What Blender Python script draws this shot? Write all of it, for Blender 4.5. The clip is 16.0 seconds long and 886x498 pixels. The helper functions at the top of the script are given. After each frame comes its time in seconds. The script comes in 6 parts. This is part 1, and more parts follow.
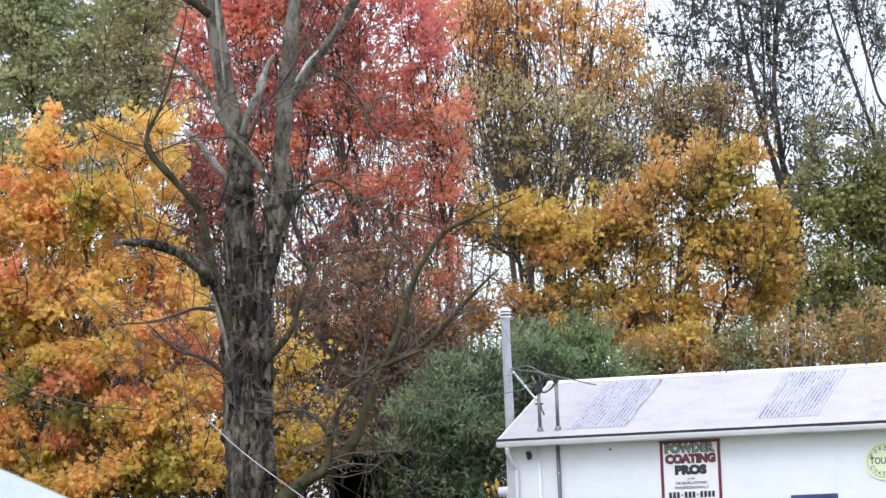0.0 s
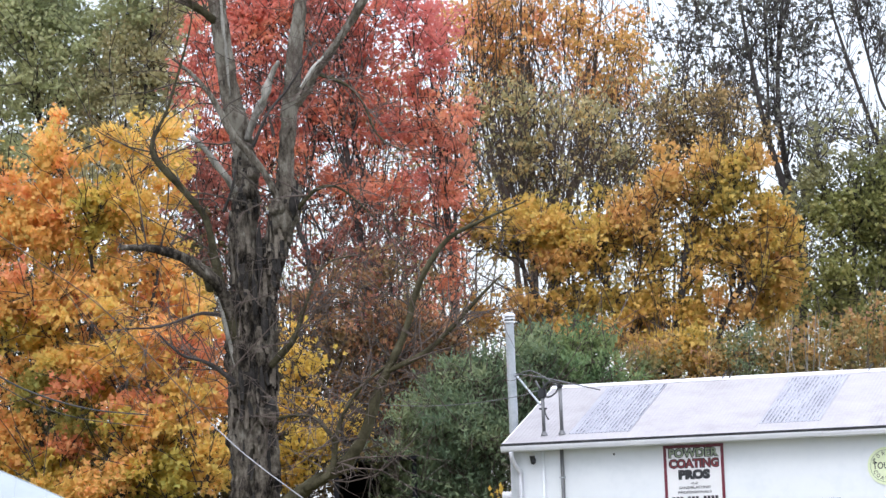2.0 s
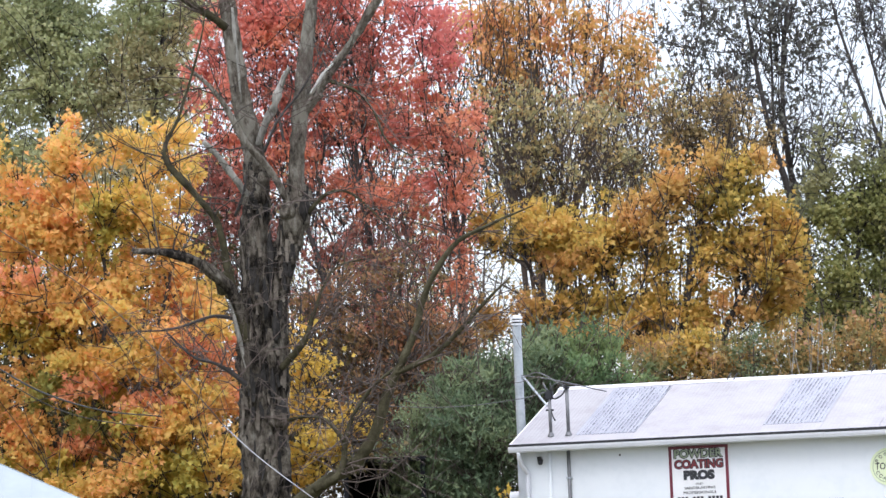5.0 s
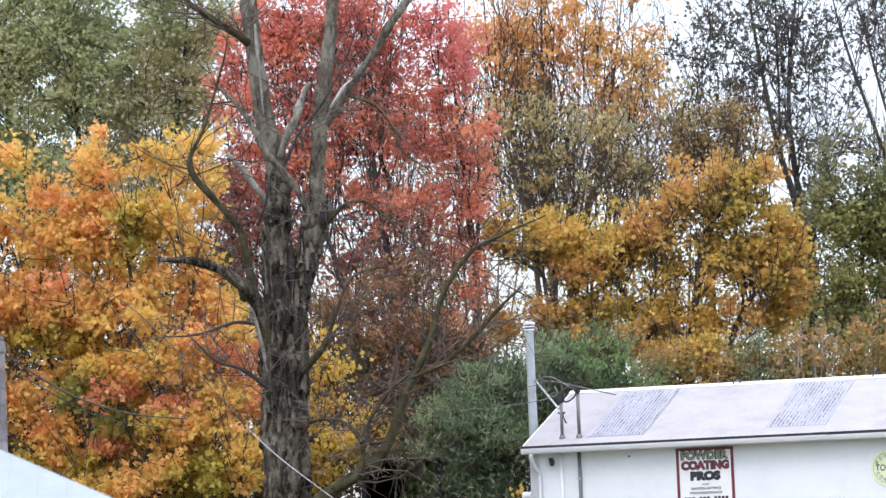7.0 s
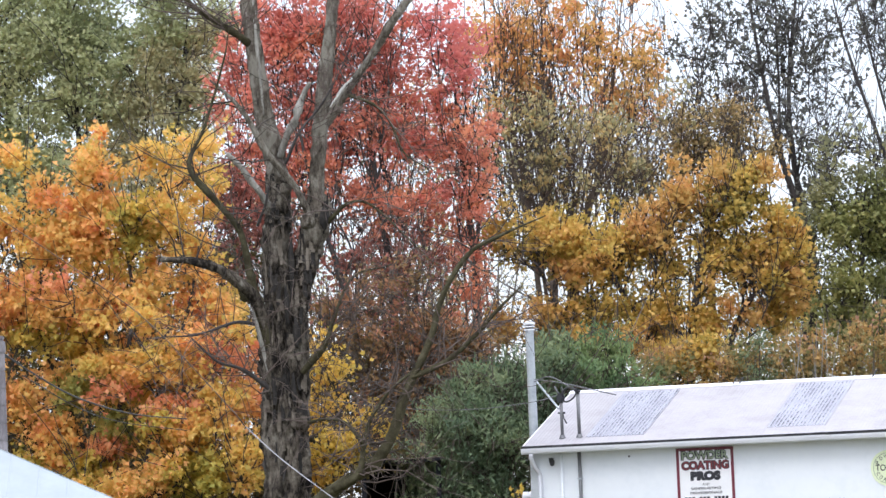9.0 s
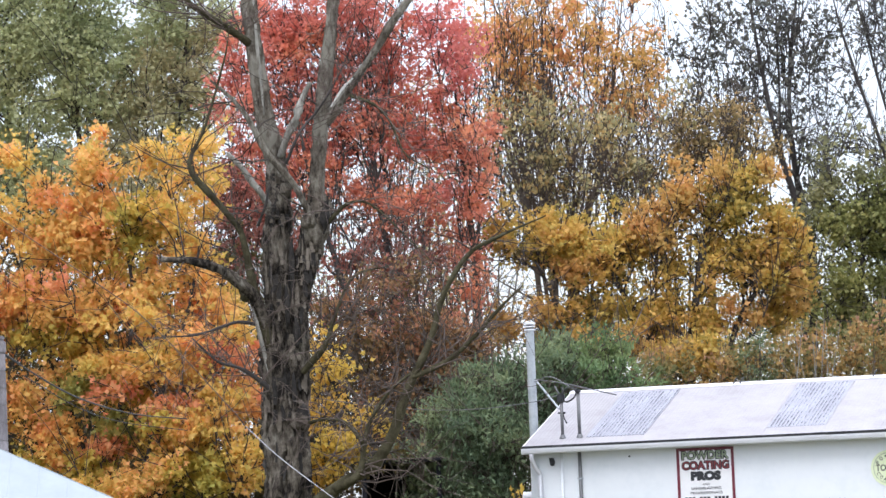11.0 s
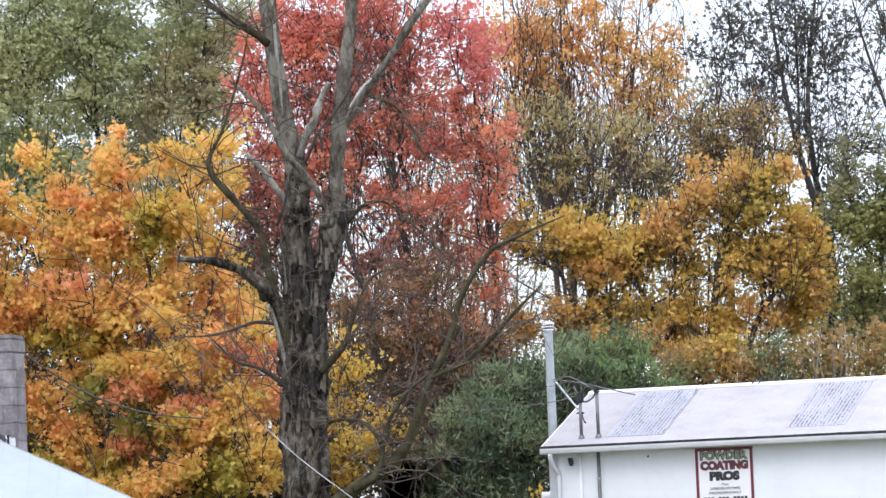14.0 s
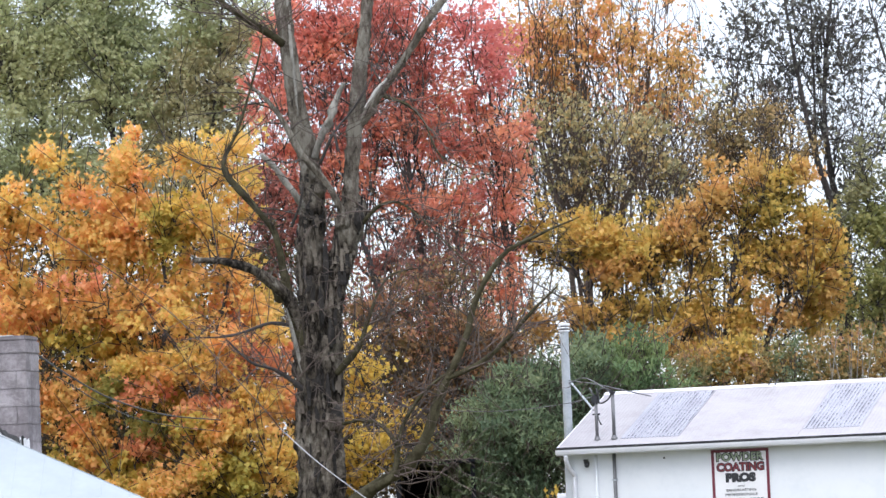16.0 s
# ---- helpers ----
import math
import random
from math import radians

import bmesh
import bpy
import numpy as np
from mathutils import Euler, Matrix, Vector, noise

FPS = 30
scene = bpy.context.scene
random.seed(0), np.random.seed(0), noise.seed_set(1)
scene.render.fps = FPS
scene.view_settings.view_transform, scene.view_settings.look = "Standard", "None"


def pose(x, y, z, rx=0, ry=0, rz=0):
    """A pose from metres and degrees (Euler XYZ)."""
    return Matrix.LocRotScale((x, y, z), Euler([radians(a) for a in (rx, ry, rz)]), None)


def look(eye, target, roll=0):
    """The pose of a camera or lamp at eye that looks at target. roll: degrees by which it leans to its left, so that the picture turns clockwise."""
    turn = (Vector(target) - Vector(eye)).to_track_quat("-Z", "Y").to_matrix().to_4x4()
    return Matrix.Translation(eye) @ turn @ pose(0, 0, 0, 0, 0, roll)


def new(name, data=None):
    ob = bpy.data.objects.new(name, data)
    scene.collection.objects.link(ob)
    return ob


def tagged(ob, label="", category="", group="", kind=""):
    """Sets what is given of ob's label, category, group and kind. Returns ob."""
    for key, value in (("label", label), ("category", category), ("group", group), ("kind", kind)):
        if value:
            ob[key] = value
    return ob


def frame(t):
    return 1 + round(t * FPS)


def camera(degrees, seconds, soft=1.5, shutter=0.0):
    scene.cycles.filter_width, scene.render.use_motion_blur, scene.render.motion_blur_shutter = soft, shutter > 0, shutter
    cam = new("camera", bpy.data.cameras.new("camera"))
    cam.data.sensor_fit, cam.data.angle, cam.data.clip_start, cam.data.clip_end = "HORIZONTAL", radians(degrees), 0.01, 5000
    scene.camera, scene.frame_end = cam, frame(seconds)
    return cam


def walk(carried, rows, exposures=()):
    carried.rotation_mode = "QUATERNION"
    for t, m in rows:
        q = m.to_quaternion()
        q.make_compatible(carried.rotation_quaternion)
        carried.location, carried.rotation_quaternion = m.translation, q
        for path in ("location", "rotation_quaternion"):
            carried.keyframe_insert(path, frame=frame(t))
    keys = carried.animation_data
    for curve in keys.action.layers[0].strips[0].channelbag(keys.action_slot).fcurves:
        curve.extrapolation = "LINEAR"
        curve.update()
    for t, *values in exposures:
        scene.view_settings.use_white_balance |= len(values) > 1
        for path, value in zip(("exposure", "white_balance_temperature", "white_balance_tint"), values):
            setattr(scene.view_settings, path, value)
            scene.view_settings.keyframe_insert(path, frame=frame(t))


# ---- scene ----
cam = camera(12.965, 16.0, soft=1.5)


def eye_pose(yaw, pitch, lean, ahead):
    """The camera at 1.6 m, turned by yaw to its right, tilted up, leaning to its right."""
    return pose(0, ahead, 1.6, 90 + pitch, 0, -yaw) @ pose(0, 0, 0, 0, 0, -lean)


walk(cam, [(t, eye_pose(*row)) for t, *row in (
    (0.0, 0.4105, 4.009, 2.50, 3.95), (0.5, 0.4164, 4.057, 2.48, 3.80), (1.0, 0.3933, 4.074, 2.47, 3.78),
    (1.5, 0.3688, 4.076, 2.475, 3.75), (2.0, 0.3487, 4.076, 2.48, 3.70), (2.5, 0.3288, 4.077, 2.485, 3.66),
    (3.0, 0.3151, 4.078, 2.485, 3.63), (3.5, 0.3053, 4.077, 2.485, 3.61), (4.2, 0.3040, 4.077, 2.48, 3.60),
    (6.3, 0.0180, 4.072, 2.42, 0.15), (6.6, 0.0010, 4.070, 2.40, 0.0), (9.0, -0.001, 4.070, 2.40, 0.0),
    (11.0, -0.006, 4.070, 2.395, -0.01), (11.5, -0.0365, 4.070, 2.39, -0.01), (12.0, -0.0775, 4.073, 2.39, -0.01), (13.0, -0.1802, 4.076, 2.38, -0.015),
    (14.0, -0.2819, 4.081, 2.37, -0.02), (15.0, -0.384, 4.085, 2.37, -0.01), (15.5, -0.4412, 4.091, 2.37, 0.06),
    (16.0, -0.5094, 4.113, 2.35, 0.16))], exposures=((0.0, 0.47, 6000, 12), (16.0, 0.47, 6000, 12)))

# ---- sky and light: a bright, even overcast ----
world = bpy.data.worlds.new("overcast_sky")
world.use_nodes = True
scene.world = world
wn, wl = world.node_tree.nodes, world.node_tree.links
wn.clear()
sky = wn.new("ShaderNodeTexSky")
sky.sky_type, sky.sun_disc = "NISHITA", False
sky.sun_elevation, sky.sun_rotation = radians(48), radians(205)
sky_bg = wn.new("ShaderNodeBackground")
sky_bg.inputs["Strength"].default_value = 0.05
wl.new(sky.outputs[0], sky_bg.inputs["Color"])
cloud_bg = wn.new("ShaderNodeBackground")
# an overcast dome: nearly three times as bright overhead as at the horizon
dome_co, dome_xyz = wn.new("ShaderNodeTexCoord"), wn.new("ShaderNodeSeparateXYZ")
dome_ramp, cloud_noise = wn.new("ShaderNodeValToRGB"), wn.new("ShaderNodeTexNoise")
wl.new(dome_co.outputs["Generated"], dome_xyz.inputs[0])
wl.new(dome_xyz.outputs["Z"], dome_ramp.inputs[0])
dome_ramp.color_ramp.elements[0].color = (0.232, 0.23, 0.243, 1)
dome_ramp.color_ramp.elements[1].color = (1.0, 1.0, 1.0, 1)
cloud_noise.inputs["Scale"].default_value = 2.5
cloud_mix = wn.new("ShaderNodeMix")
cloud_mix.data_type, cloud_mix.blend_type = "RGBA", "MULTIPLY"
cloud_mix.inputs["Factor"].default_value = 0.18
wl.new(dome_ramp.outputs[0], cloud_mix.inputs[6])
wl.new(cloud_noise.outputs["Fac"], cloud_mix.inputs[7])
wl.new(cloud_mix.outputs[2], cloud_bg.inputs["Color"])
cloud_bg.inputs["Strength"].default_value = 2.3
sky_add = wn.new("ShaderNodeAddShader")
sky_out = wn.new("ShaderNodeOutputWorld")
wl.new(sky_bg.outputs[0], sky_add.inputs[0])
wl.new(cloud_bg.outputs[0], sky_add.inputs[1])
wl.new(sky_add.outputs[0], sky_out.inputs[0])

sun_data = bpy.data.lights.new("sun", "SUN")
sun_data.energy, sun_data.angle, sun_data.color = 0.9, radians(25), (1.0, 0.96, 0.9)
sun = new("sun", sun_data)
sun.matrix_world = look((-18, -40, 60), (0, 0, 0))


# ---- materials ----
def material(name, colours, scale=8.0, detail=0.0, rough=0.6, metal=0.0, bump=0.0, bump_scale=40.0, stretch=(1, 1, 1), per_object=0.0, spec=0.5):
    """A surface with a ramp of colours over two scales of noise, and a fine relief."""
    m = bpy.data.materials.new(name)
    m.use_nodes = True
    n, l = m.node_tree.nodes, m.node_tree.links
    b = n["Principled BSDF"]
    b.inputs["Roughness"].default_value, b.inputs["Metallic"].default_value = rough, metal
    b.inputs["Specular IOR Level"].default_value = spec
    co = n.new("ShaderNodeTexCoord")
    mp = n.new("ShaderNodeMapping")
    mp.inputs["Scale"].default_value = stretch
    l.new(co.outputs["Object"], mp.inputs[0])
    big, fine = n.new("ShaderNodeTexNoise"), n.new("ShaderNodeTexNoise")
    big.inputs["Scale"].default_value, big.inputs["Detail"].default_value = scale, 4
    fine.inputs["Scale"].default_value, fine.inputs["Detail"].default_value = scale * 7, 6
    mix = n.new("ShaderNodeMix")
    mix.inputs["Factor"].default_value = 0.35
    l.new(mp.outputs[0], big.inputs["Vector"])
    l.new(mp.outputs[0], fine.inputs["Vector"])
    l.new(big.outputs["Fac"], mix.inputs["A"])
    l.new(fine.outputs["Fac"], mix.inputs["B"])
    value = mix.outputs["Result"]
    if per_object:
        info, add = n.new("ShaderNodeObjectInfo"), n.new("ShaderNodeMath")
        add.operation = "MULTIPLY_ADD"
        l.new(info.outputs["Random"], add.inputs[0])
        add.inputs[1].default_value = per_object
        l.new(value, add.inputs[2])
        value = add.outputs[0]
    ramp = n.new("ShaderNodeValToRGB")
    e = ramp.color_ramp.elements
    while len(e) < len(colours):
        e.new(0.5)
    for i, c in enumerate(colours):
        e[i].position = 0.3 + 0.4 * i / max(1, len(colours) - 1)
        e[i].color = (*c, 1)
    l.new(value, ramp.inputs[0])
    l.new(ramp.outputs[0], b.inputs["Base Color"])
    if bump:
        bn, bt = n.new("ShaderNodeBump"), n.new("ShaderNodeTexNoise")
        bt.inputs["Scale"].default_value, bt.inputs["Detail"].default_value = bump_scale, 5
        bn.inputs["Strength"].default_value, bn.inputs["Distance"].default_value = bump, 0.03
        l.new(mp.outputs[0], bt.inputs["Vector"])
        l.new(bt.outputs["Fac"], bn.inputs["Height"])
        l.new(bn.outputs[0], b.inputs["Normal"])
    return m


def leaf_material(name, colours, patch=0.55, through_light=0.45, spread=0.55):
    """Autumn leaves: colour in patches over the crown, and from leaf to leaf; light comes through them."""
    m = bpy.data.materials.new(name)
    m.use_nodes = True
    n, l = m.node_tree.nodes, m.node_tree.links
    b, out = n["Principled BSDF"], n["Material Output"]
    b.inputs["Roughness"].default_value = 0.55
    b.inputs["Specular IOR Level"].default_value = 0.3
    co, geo = n.new("ShaderNodeTexCoord"), n.new("ShaderNodeNewGeometry")
    t = n.new("ShaderNodeTexNoise")
    t.inputs["Scale"].default_value, t.inputs["Detail"].default_value = patch, 3
    l.new(co.outputs["Object"], t.inputs["Vector"])
    stretch = n.new("ShaderNodeMapRange")
    stretch.inputs[1].default_value, stretch.inputs[2].default_value = 0.32, 0.68
    l.new(t.outputs["Fac"], stretch.inputs[0])
    mix = n.new("ShaderNodeMix")
    mix.inputs["Factor"].default_value = spread
    l.new(stretch.outputs[0], mix.inputs["A"])
    l.new(geo.outputs["Random Per Island"], mix.inputs["B"])
    ramp = n.new("ShaderNodeValToRGB")
    e = ramp.color_ramp.elements
    while len(e) < len(colours):
        e.new(0.5)
    for i, c in enumerate(colours):
        e[i].position = 0.12 + 0.76 * i / (len(colours) - 1)
        e[i].color = (*c, 1)
    l.new(mix.outputs["Result"], ramp.inputs[0])
    l.new(ramp.outputs[0], b.inputs["Base Color"])
    tr, ms = n.new("ShaderNodeBsdfTranslucent"), n.new("ShaderNodeMixShader")
    l.new(ramp.outputs[0], tr.inputs["Color"])
    ms.inputs[0].default_value = through_light
    l.new(b.outputs[0], ms.inputs[1])
    l.new(tr.outputs[0], ms.inputs[2])
    l.new(ms.outputs[0], out.inputs["Surface"])
    return m


M_WALL = material("white_painted_wall", [(0.67, 0.70, 0.73), (0.73, 0.75, 0.78), (0.75, 0.77, 0.79)], 1.2, rough=0.7, bump=0.15, bump_scale=60)
M_ROOF = material("white_roof_sheet", [(0.265, 0.25, 0.262), (0.325, 0.31, 0.328), (0.36, 0.345, 0.362)], 1.6, rough=0.55, bump=0.1, bump_scale=25)
M_SKYLIGHT = material("weathered_corrugated_sheet", [(0.25, 0.255, 0.30), (0.31, 0.315, 0.365), (0.35, 0.355, 0.405)], 2.5, rough=0.55, bump=0.2, stretch=(1, 0.35, 1))
M_RIB = material("dirt_in_groove", [(0.05, 0.05, 0.06), (0.11, 0.11, 0.13), (0.24, 0.24, 0.28)], 2.2, rough=0.9)
M_GUTTER = material("white_gutter_paint", [(0.66, 0.66, 0.71), (0.76, 0.76, 0.80)], 2.0, rough=0.4)
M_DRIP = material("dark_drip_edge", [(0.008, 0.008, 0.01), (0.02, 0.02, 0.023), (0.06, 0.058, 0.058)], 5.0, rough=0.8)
M_GALV = material("galvanised_steel", [(0.30, 0.33, 0.36), (0.42, 0.45, 0.48), (0.52, 0.55, 0.58)], 4.0, rough=0.45, metal=0.35, bump=0.05)
M_CAPMETAL = material("bright_flue_cap", [(0.70, 0.71, 0.73), (0.82, 0.82, 0.84)], 8.0, rough=0.4)
M_CONDUIT = material("grey_conduit", [(0.11, 0.11, 0.115), (0.20, 0.20, 0.205)], 6.0, rough=0.5, metal=0.4)
M_WIRE = material("black_cable", [(0.03, 0.03, 0.03), (0.06, 0.06, 0.06)], 5.0, rough=0.6)
M_WIREPALE = material("weathered_aluminium_cable", [(0.26, 0.26, 0.28), (0.42, 0.42, 0.45)], 2.0, rough=0.5)
M_BLOCK = material("grey_concrete_block", [(0.12, 0.104, 0.112), (0.19, 0.168, 0.176), (0.33, 0.30, 0.31)], 3.0, rough=0.9, bump=0.5, bump_scale=60, per_object=0.14)
M_MORTAR = material("mortar", [(0.17, 0.155, 0.16), (0.27, 0.25, 0.255)], 8.0, rough=0.95)
M_FLASH = material("flashing_metal", [(0.55, 0.56, 0.58), (0.78, 0.79, 0.80)], 7.0, rough=0.4)
M_TAR = material("roof_tar", [(0.03, 0.03, 0.03), (0.08, 0.08, 0.08)], 9.0, rough=0.8)
M_BLUEROOF = material("pale_metal_roof", [(0.265, 0.30, 0.325), (0.30, 0.335, 0.36), (0.335, 0.37, 0.39)], 0.8, rough=0.55, bump=0.1, bump_scale=12)
M_SIGN = material("sign_board_white", [(0.72, 0.71, 0.72), (0.80, 0.79, 0.80)], 3.0, rough=0.35)
M_RED = material("sign_border_red", [(0.11, 0.007, 0.02), (0.16, 0.012, 0.03)], 5.0, rough=0.4)
M_INKRED = material("ink_dark_red", [(0.15, 0.012, 0.02), (0.23, 0.02, 0.03)], 8.0, rough=0.4)
M_INK = material("ink_black", [(0.012, 0.012, 0.016), (0.03, 0.03, 0.035)], 8.0, rough=0.4)
M_INKGREEN = material("ink_pale_green", [(0.22, 0.27, 0.17), (0.32, 0.37, 0.26)], 8.0, rough=0.4)
M_BADGE = material("badge_pale_green", [(0.66, 0.72, 0.46), (0.74, 0.79, 0.56)], 4.0, rough=0.4)
M_BLUEFRAME = material("blue_window_frame", [(0.03, 0.035, 0.12), (0.05, 0.06, 0.18)], 5.0, rough=0.4)
# near-black boards: the shade under the trees is put into this colour
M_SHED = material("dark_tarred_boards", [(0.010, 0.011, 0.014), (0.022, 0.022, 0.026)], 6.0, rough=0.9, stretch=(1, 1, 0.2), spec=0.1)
M_GRASS = material("grass_and_dead_leaves", [(0.04, 0.05, 0.02), (0.08, 0.08, 0.03), (0.13, 0.09, 0.03)], 0.4, rough=0.9, bump=0.5, bump_scale=6)


def bark_material():
    """Deeply furrowed grey bark: pale plates, black furrows, lichen."""
    m = bpy.data.materials.new("furrowed_bark")
    m.use_nodes = True
    n, l = m.node_tree.nodes, m.node_tree.links
    b = n["Principled BSDF"]
    b.inputs["Roughness"].default_value, b.inputs["Specular IOR Level"].default_value = 0.95, 0.15
    co, mp = n.new("ShaderNodeTexCoord"), n.new("ShaderNodeMapping")
    mp.inputs["Scale"].default_value = (1, 1, 0.42)
    l.new(co.outputs["Object"], mp.inputs[0])
    fur, patch, grain = n.new("ShaderNodeTexNoise"), n.new("ShaderNodeTexNoise"), n.new("ShaderNodeTexNoise")
    fur.inputs["Scale"].default_value, fur.inputs["Detail"].default_value, fur.inputs["Roughness"].default_value = 10.5, 8, 0.7
    patch.inputs["Scale"].default_value, patch.inputs["Detail"].default_value = 1.7, 4
    grain.inputs["Scale"].default_value, grain.inputs["Detail"].default_value = 30, 4
    l.new(mp.outputs[0], fur.inputs["Vector"])
    l.new(co.outputs["Object"], patch.inputs["Vector"])
    l.new(mp.outputs[0], grain.inputs["Vector"])
    add = n.new("ShaderNodeMath")
    add.operation = "MULTIPLY_ADD"
    l.new(patch.outputs["Fac"], add.inputs[0])
    add.inputs[1].default_value = 0.68
    l.new(fur.outputs["Fac"], add.inputs[2])
    xyz, height_tone, sum2 = n.new("ShaderNodeSeparateXYZ"), n.new("ShaderNodeMapRange"), n.new("ShaderNodeMath")
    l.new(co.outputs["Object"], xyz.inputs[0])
    l.new(xyz.outputs["Z"], height_tone.inputs[0])
    # the bark ramp runs paler between 6.5 and 9.5 m up
    height_tone.inputs[1].default_value, height_tone.inputs[2].default_value = 6.5, 9.5
    height_tone.inputs[3].default_value, height_tone.inputs[4].default_value = -0.14, -0.02
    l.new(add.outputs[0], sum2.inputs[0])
    l.new(height_tone.outputs[0], sum2.inputs[1])
    ramp = n.new("ShaderNodeValToRGB")
    e = ramp.color_ramp.elements
    while len(e) < 5:
        e.new(0.5)
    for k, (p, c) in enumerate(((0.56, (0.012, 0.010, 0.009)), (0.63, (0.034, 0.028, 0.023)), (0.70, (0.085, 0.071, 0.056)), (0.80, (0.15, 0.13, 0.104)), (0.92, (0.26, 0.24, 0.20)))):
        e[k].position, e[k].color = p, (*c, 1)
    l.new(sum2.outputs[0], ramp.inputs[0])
    l.new(ramp.outputs[0], b.inputs["Base Color"])
    bn = n.new("ShaderNodeBump")
    bn.inputs["Strength"].default_value, bn.inputs["Distance"].default_value = 1.0, 0.09
    l.new(fur.outputs["Fac"], bn.inputs["Height"])
    l.new(bn.outputs[0], b.inputs["Normal"])
    return m


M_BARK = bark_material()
M_BARKPALE = material("weathered_bare_wood", [(0.09, 0.083, 0.07), (0.25, 0.235, 0.205), (0.44, 0.42, 0.38)], 5.0, rough=0.85, bump=0.5, stretch=(1, 1, 0.3))
M_LIMB = material("mossy_limb_bark", [(0.026, 0.023, 0.014), (0.062, 0.055, 0.032), (0.115, 0.104, 0.066)], 4.0, rough=0.95, bump=0.8, bump_scale=18, spec=0.1)
M_TWIG = material("brown_twig_bark", [(0.06, 0.045, 0.036), (0.115, 0.088, 0.068)], 3.0, rough=0.9)
M_LOWTWIG = material("mauve_brown_twig_bark", [(0.075, 0.055, 0.046), (0.14, 0.105, 0.09)], 3.0, rough=0.9)
M_FINETWIG = material("dark_twig_bark", [(0.035, 0.028, 0.024), (0.08, 0.062, 0.05)], 3.0, rough=0.9)
M_SPLINTER = material("splintered_pale_wood", [(0.26, 0.245, 0.22), (0.50, 0.48, 0.44), (0.62, 0.60, 0.56)], 5.0, rough=0.8, bump=0.5, stretch=(1, 1, 0.3))
M_PLATE = material("grey_bark_plate", [(0.07, 0.057, 0.046), (0.13, 0.11, 0.088), (0.23, 0.20, 0.165)], 3.0, rough=0.95, bump=0.6, bump_scale=30, spec=0.1)
M_BLACKWOOD = material("black_rotten_wood", [(0.006, 0.005, 0.005), (0.02, 0.017, 0.015), (0.05, 0.043, 0.036)], 6.0, rough=0.95, bump=0.8, bump_scale=14)
M_DARKBARK = material("dark_bark", [(0.03, 0.026, 0.025), (0.07, 0.06, 0.056)], 4.0, rough=0.9, bump=0.5, stretch=(1, 1, 0.3))

L_ORANGE = leaf_material("leaf_orange", [(0.60, 0.45, 0.125), (0.79, 0.52, 0.16), (0.84, 0.475, 0.165), (0.85, 0.40, 0.185)], 1.3, 0.56, 0.34)
L_AMBER = leaf_material("leaf_amber_yellow", [(0.52, 0.42, 0.105), (0.73, 0.515, 0.135), (0.81, 0.525, 0.155), (0.83, 0.45, 0.165)], 1.3, 0.56, 0.34)
L_LIME = leaf_material("leaf_yellow_green", [(0.42, 0.39, 0.09), (0.62, 0.49, 0.11), (0.76, 0.52, 0.12)], 1.3, 0.56, 0.3)
L_CORAL = leaf_material("leaf_red_orange", [(0.60, 0.33, 0.14), (0.76, 0.34, 0.16), (0.72, 0.26, 0.15)], 1.2, 0.5, 0.3)
L_LEAFGREEN = leaf_material("leaf_fresh_green", [(0.22, 0.26, 0.08), (0.36, 0.36, 0.10), (0.52, 0.42, 0.12)], 1.3, 0.5, 0.4)
L_YELLOW = leaf_material("leaf_bright_yellow", [(0.54, 0.41, 0.085), (0.75, 0.53, 0.105), (0.79, 0.48, 0.115)], 0.8, 0.55, 0.4)
L_RED = leaf_material("leaf_red", [(0.52, 0.19, 0.15), (0.68, 0.25, 0.195), (0.75, 0.29, 0.21), (0.80, 0.37, 0.21)], 0.9, 0.58, 0.32)
L_CRIMSON = leaf_material("leaf_crimson", [(0.54, 0.18, 0.165), (0.69, 0.245, 0.215), (0.76, 0.30, 0.25)], 0.9, 0.58, 0.32)
L_SALMON = leaf_material("leaf_orange_red", [(0.60, 0.24, 0.17), (0.77, 0.325, 0.205), (0.83, 0.41, 0.205)], 0.9, 0.6, 0.34)
L_MAROON = leaf_material("leaf_dull_maroon", [(0.24, 0.125, 0.10), (0.40, 0.17, 0.135), (0.54, 0.21, 0.16)], 0.9, 0.55, 0.35)
L_TALL = leaf_material("leaf_tall_orange", [(0.56, 0.38, 0.12), (0.76, 0.47, 0.16), (0.82, 0.44, 0.19), (0.82, 0.38, 0.24)], 0.7, 0.5, 0.4)
L_OLIVE = leaf_material("leaf_olive_brown", [(0.27, 0.26, 0.15), (0.38, 0.35, 0.175), (0.48, 0.38, 0.18), (0.60, 0.41, 0.15)], 0.8)
L_GOLD = leaf_material("leaf_gold", [(0.29, 0.25, 0.07), (0.51, 0.38, 0.09), (0.66, 0.445, 0.11), (0.66, 0.39, 0.13)], 0.8, 0.48, 0.4)
L_OCHRE = leaf_material("leaf_orange_ochre", [(0.44, 0.30, 0.09), (0.62, 0.39, 0.12), (0.70, 0.39, 0.15)], 0.9, 0.48, 0.35)
L_DARK = leaf_material("leaf_dark_grey_green", [(0.075, 0.075, 0.068), (0.125, 0.125, 0.105), (0.18, 0.17, 0.13)], 0.8, 0.2)
L_GREEN = leaf_material("leaf_green", [(0.20, 0.215, 0.085), (0.31, 0.32, 0.115), (0.44, 0.40, 0.15)], 0.7, 0.5, 0.35)
L_DIM = leaf_material("leaf_dim_olive", [(0.16, 0.165, 0.10), (0.25, 0.25, 0.13), (0.36, 0.33, 0.15)], 0.8, 0.45, 0.4)
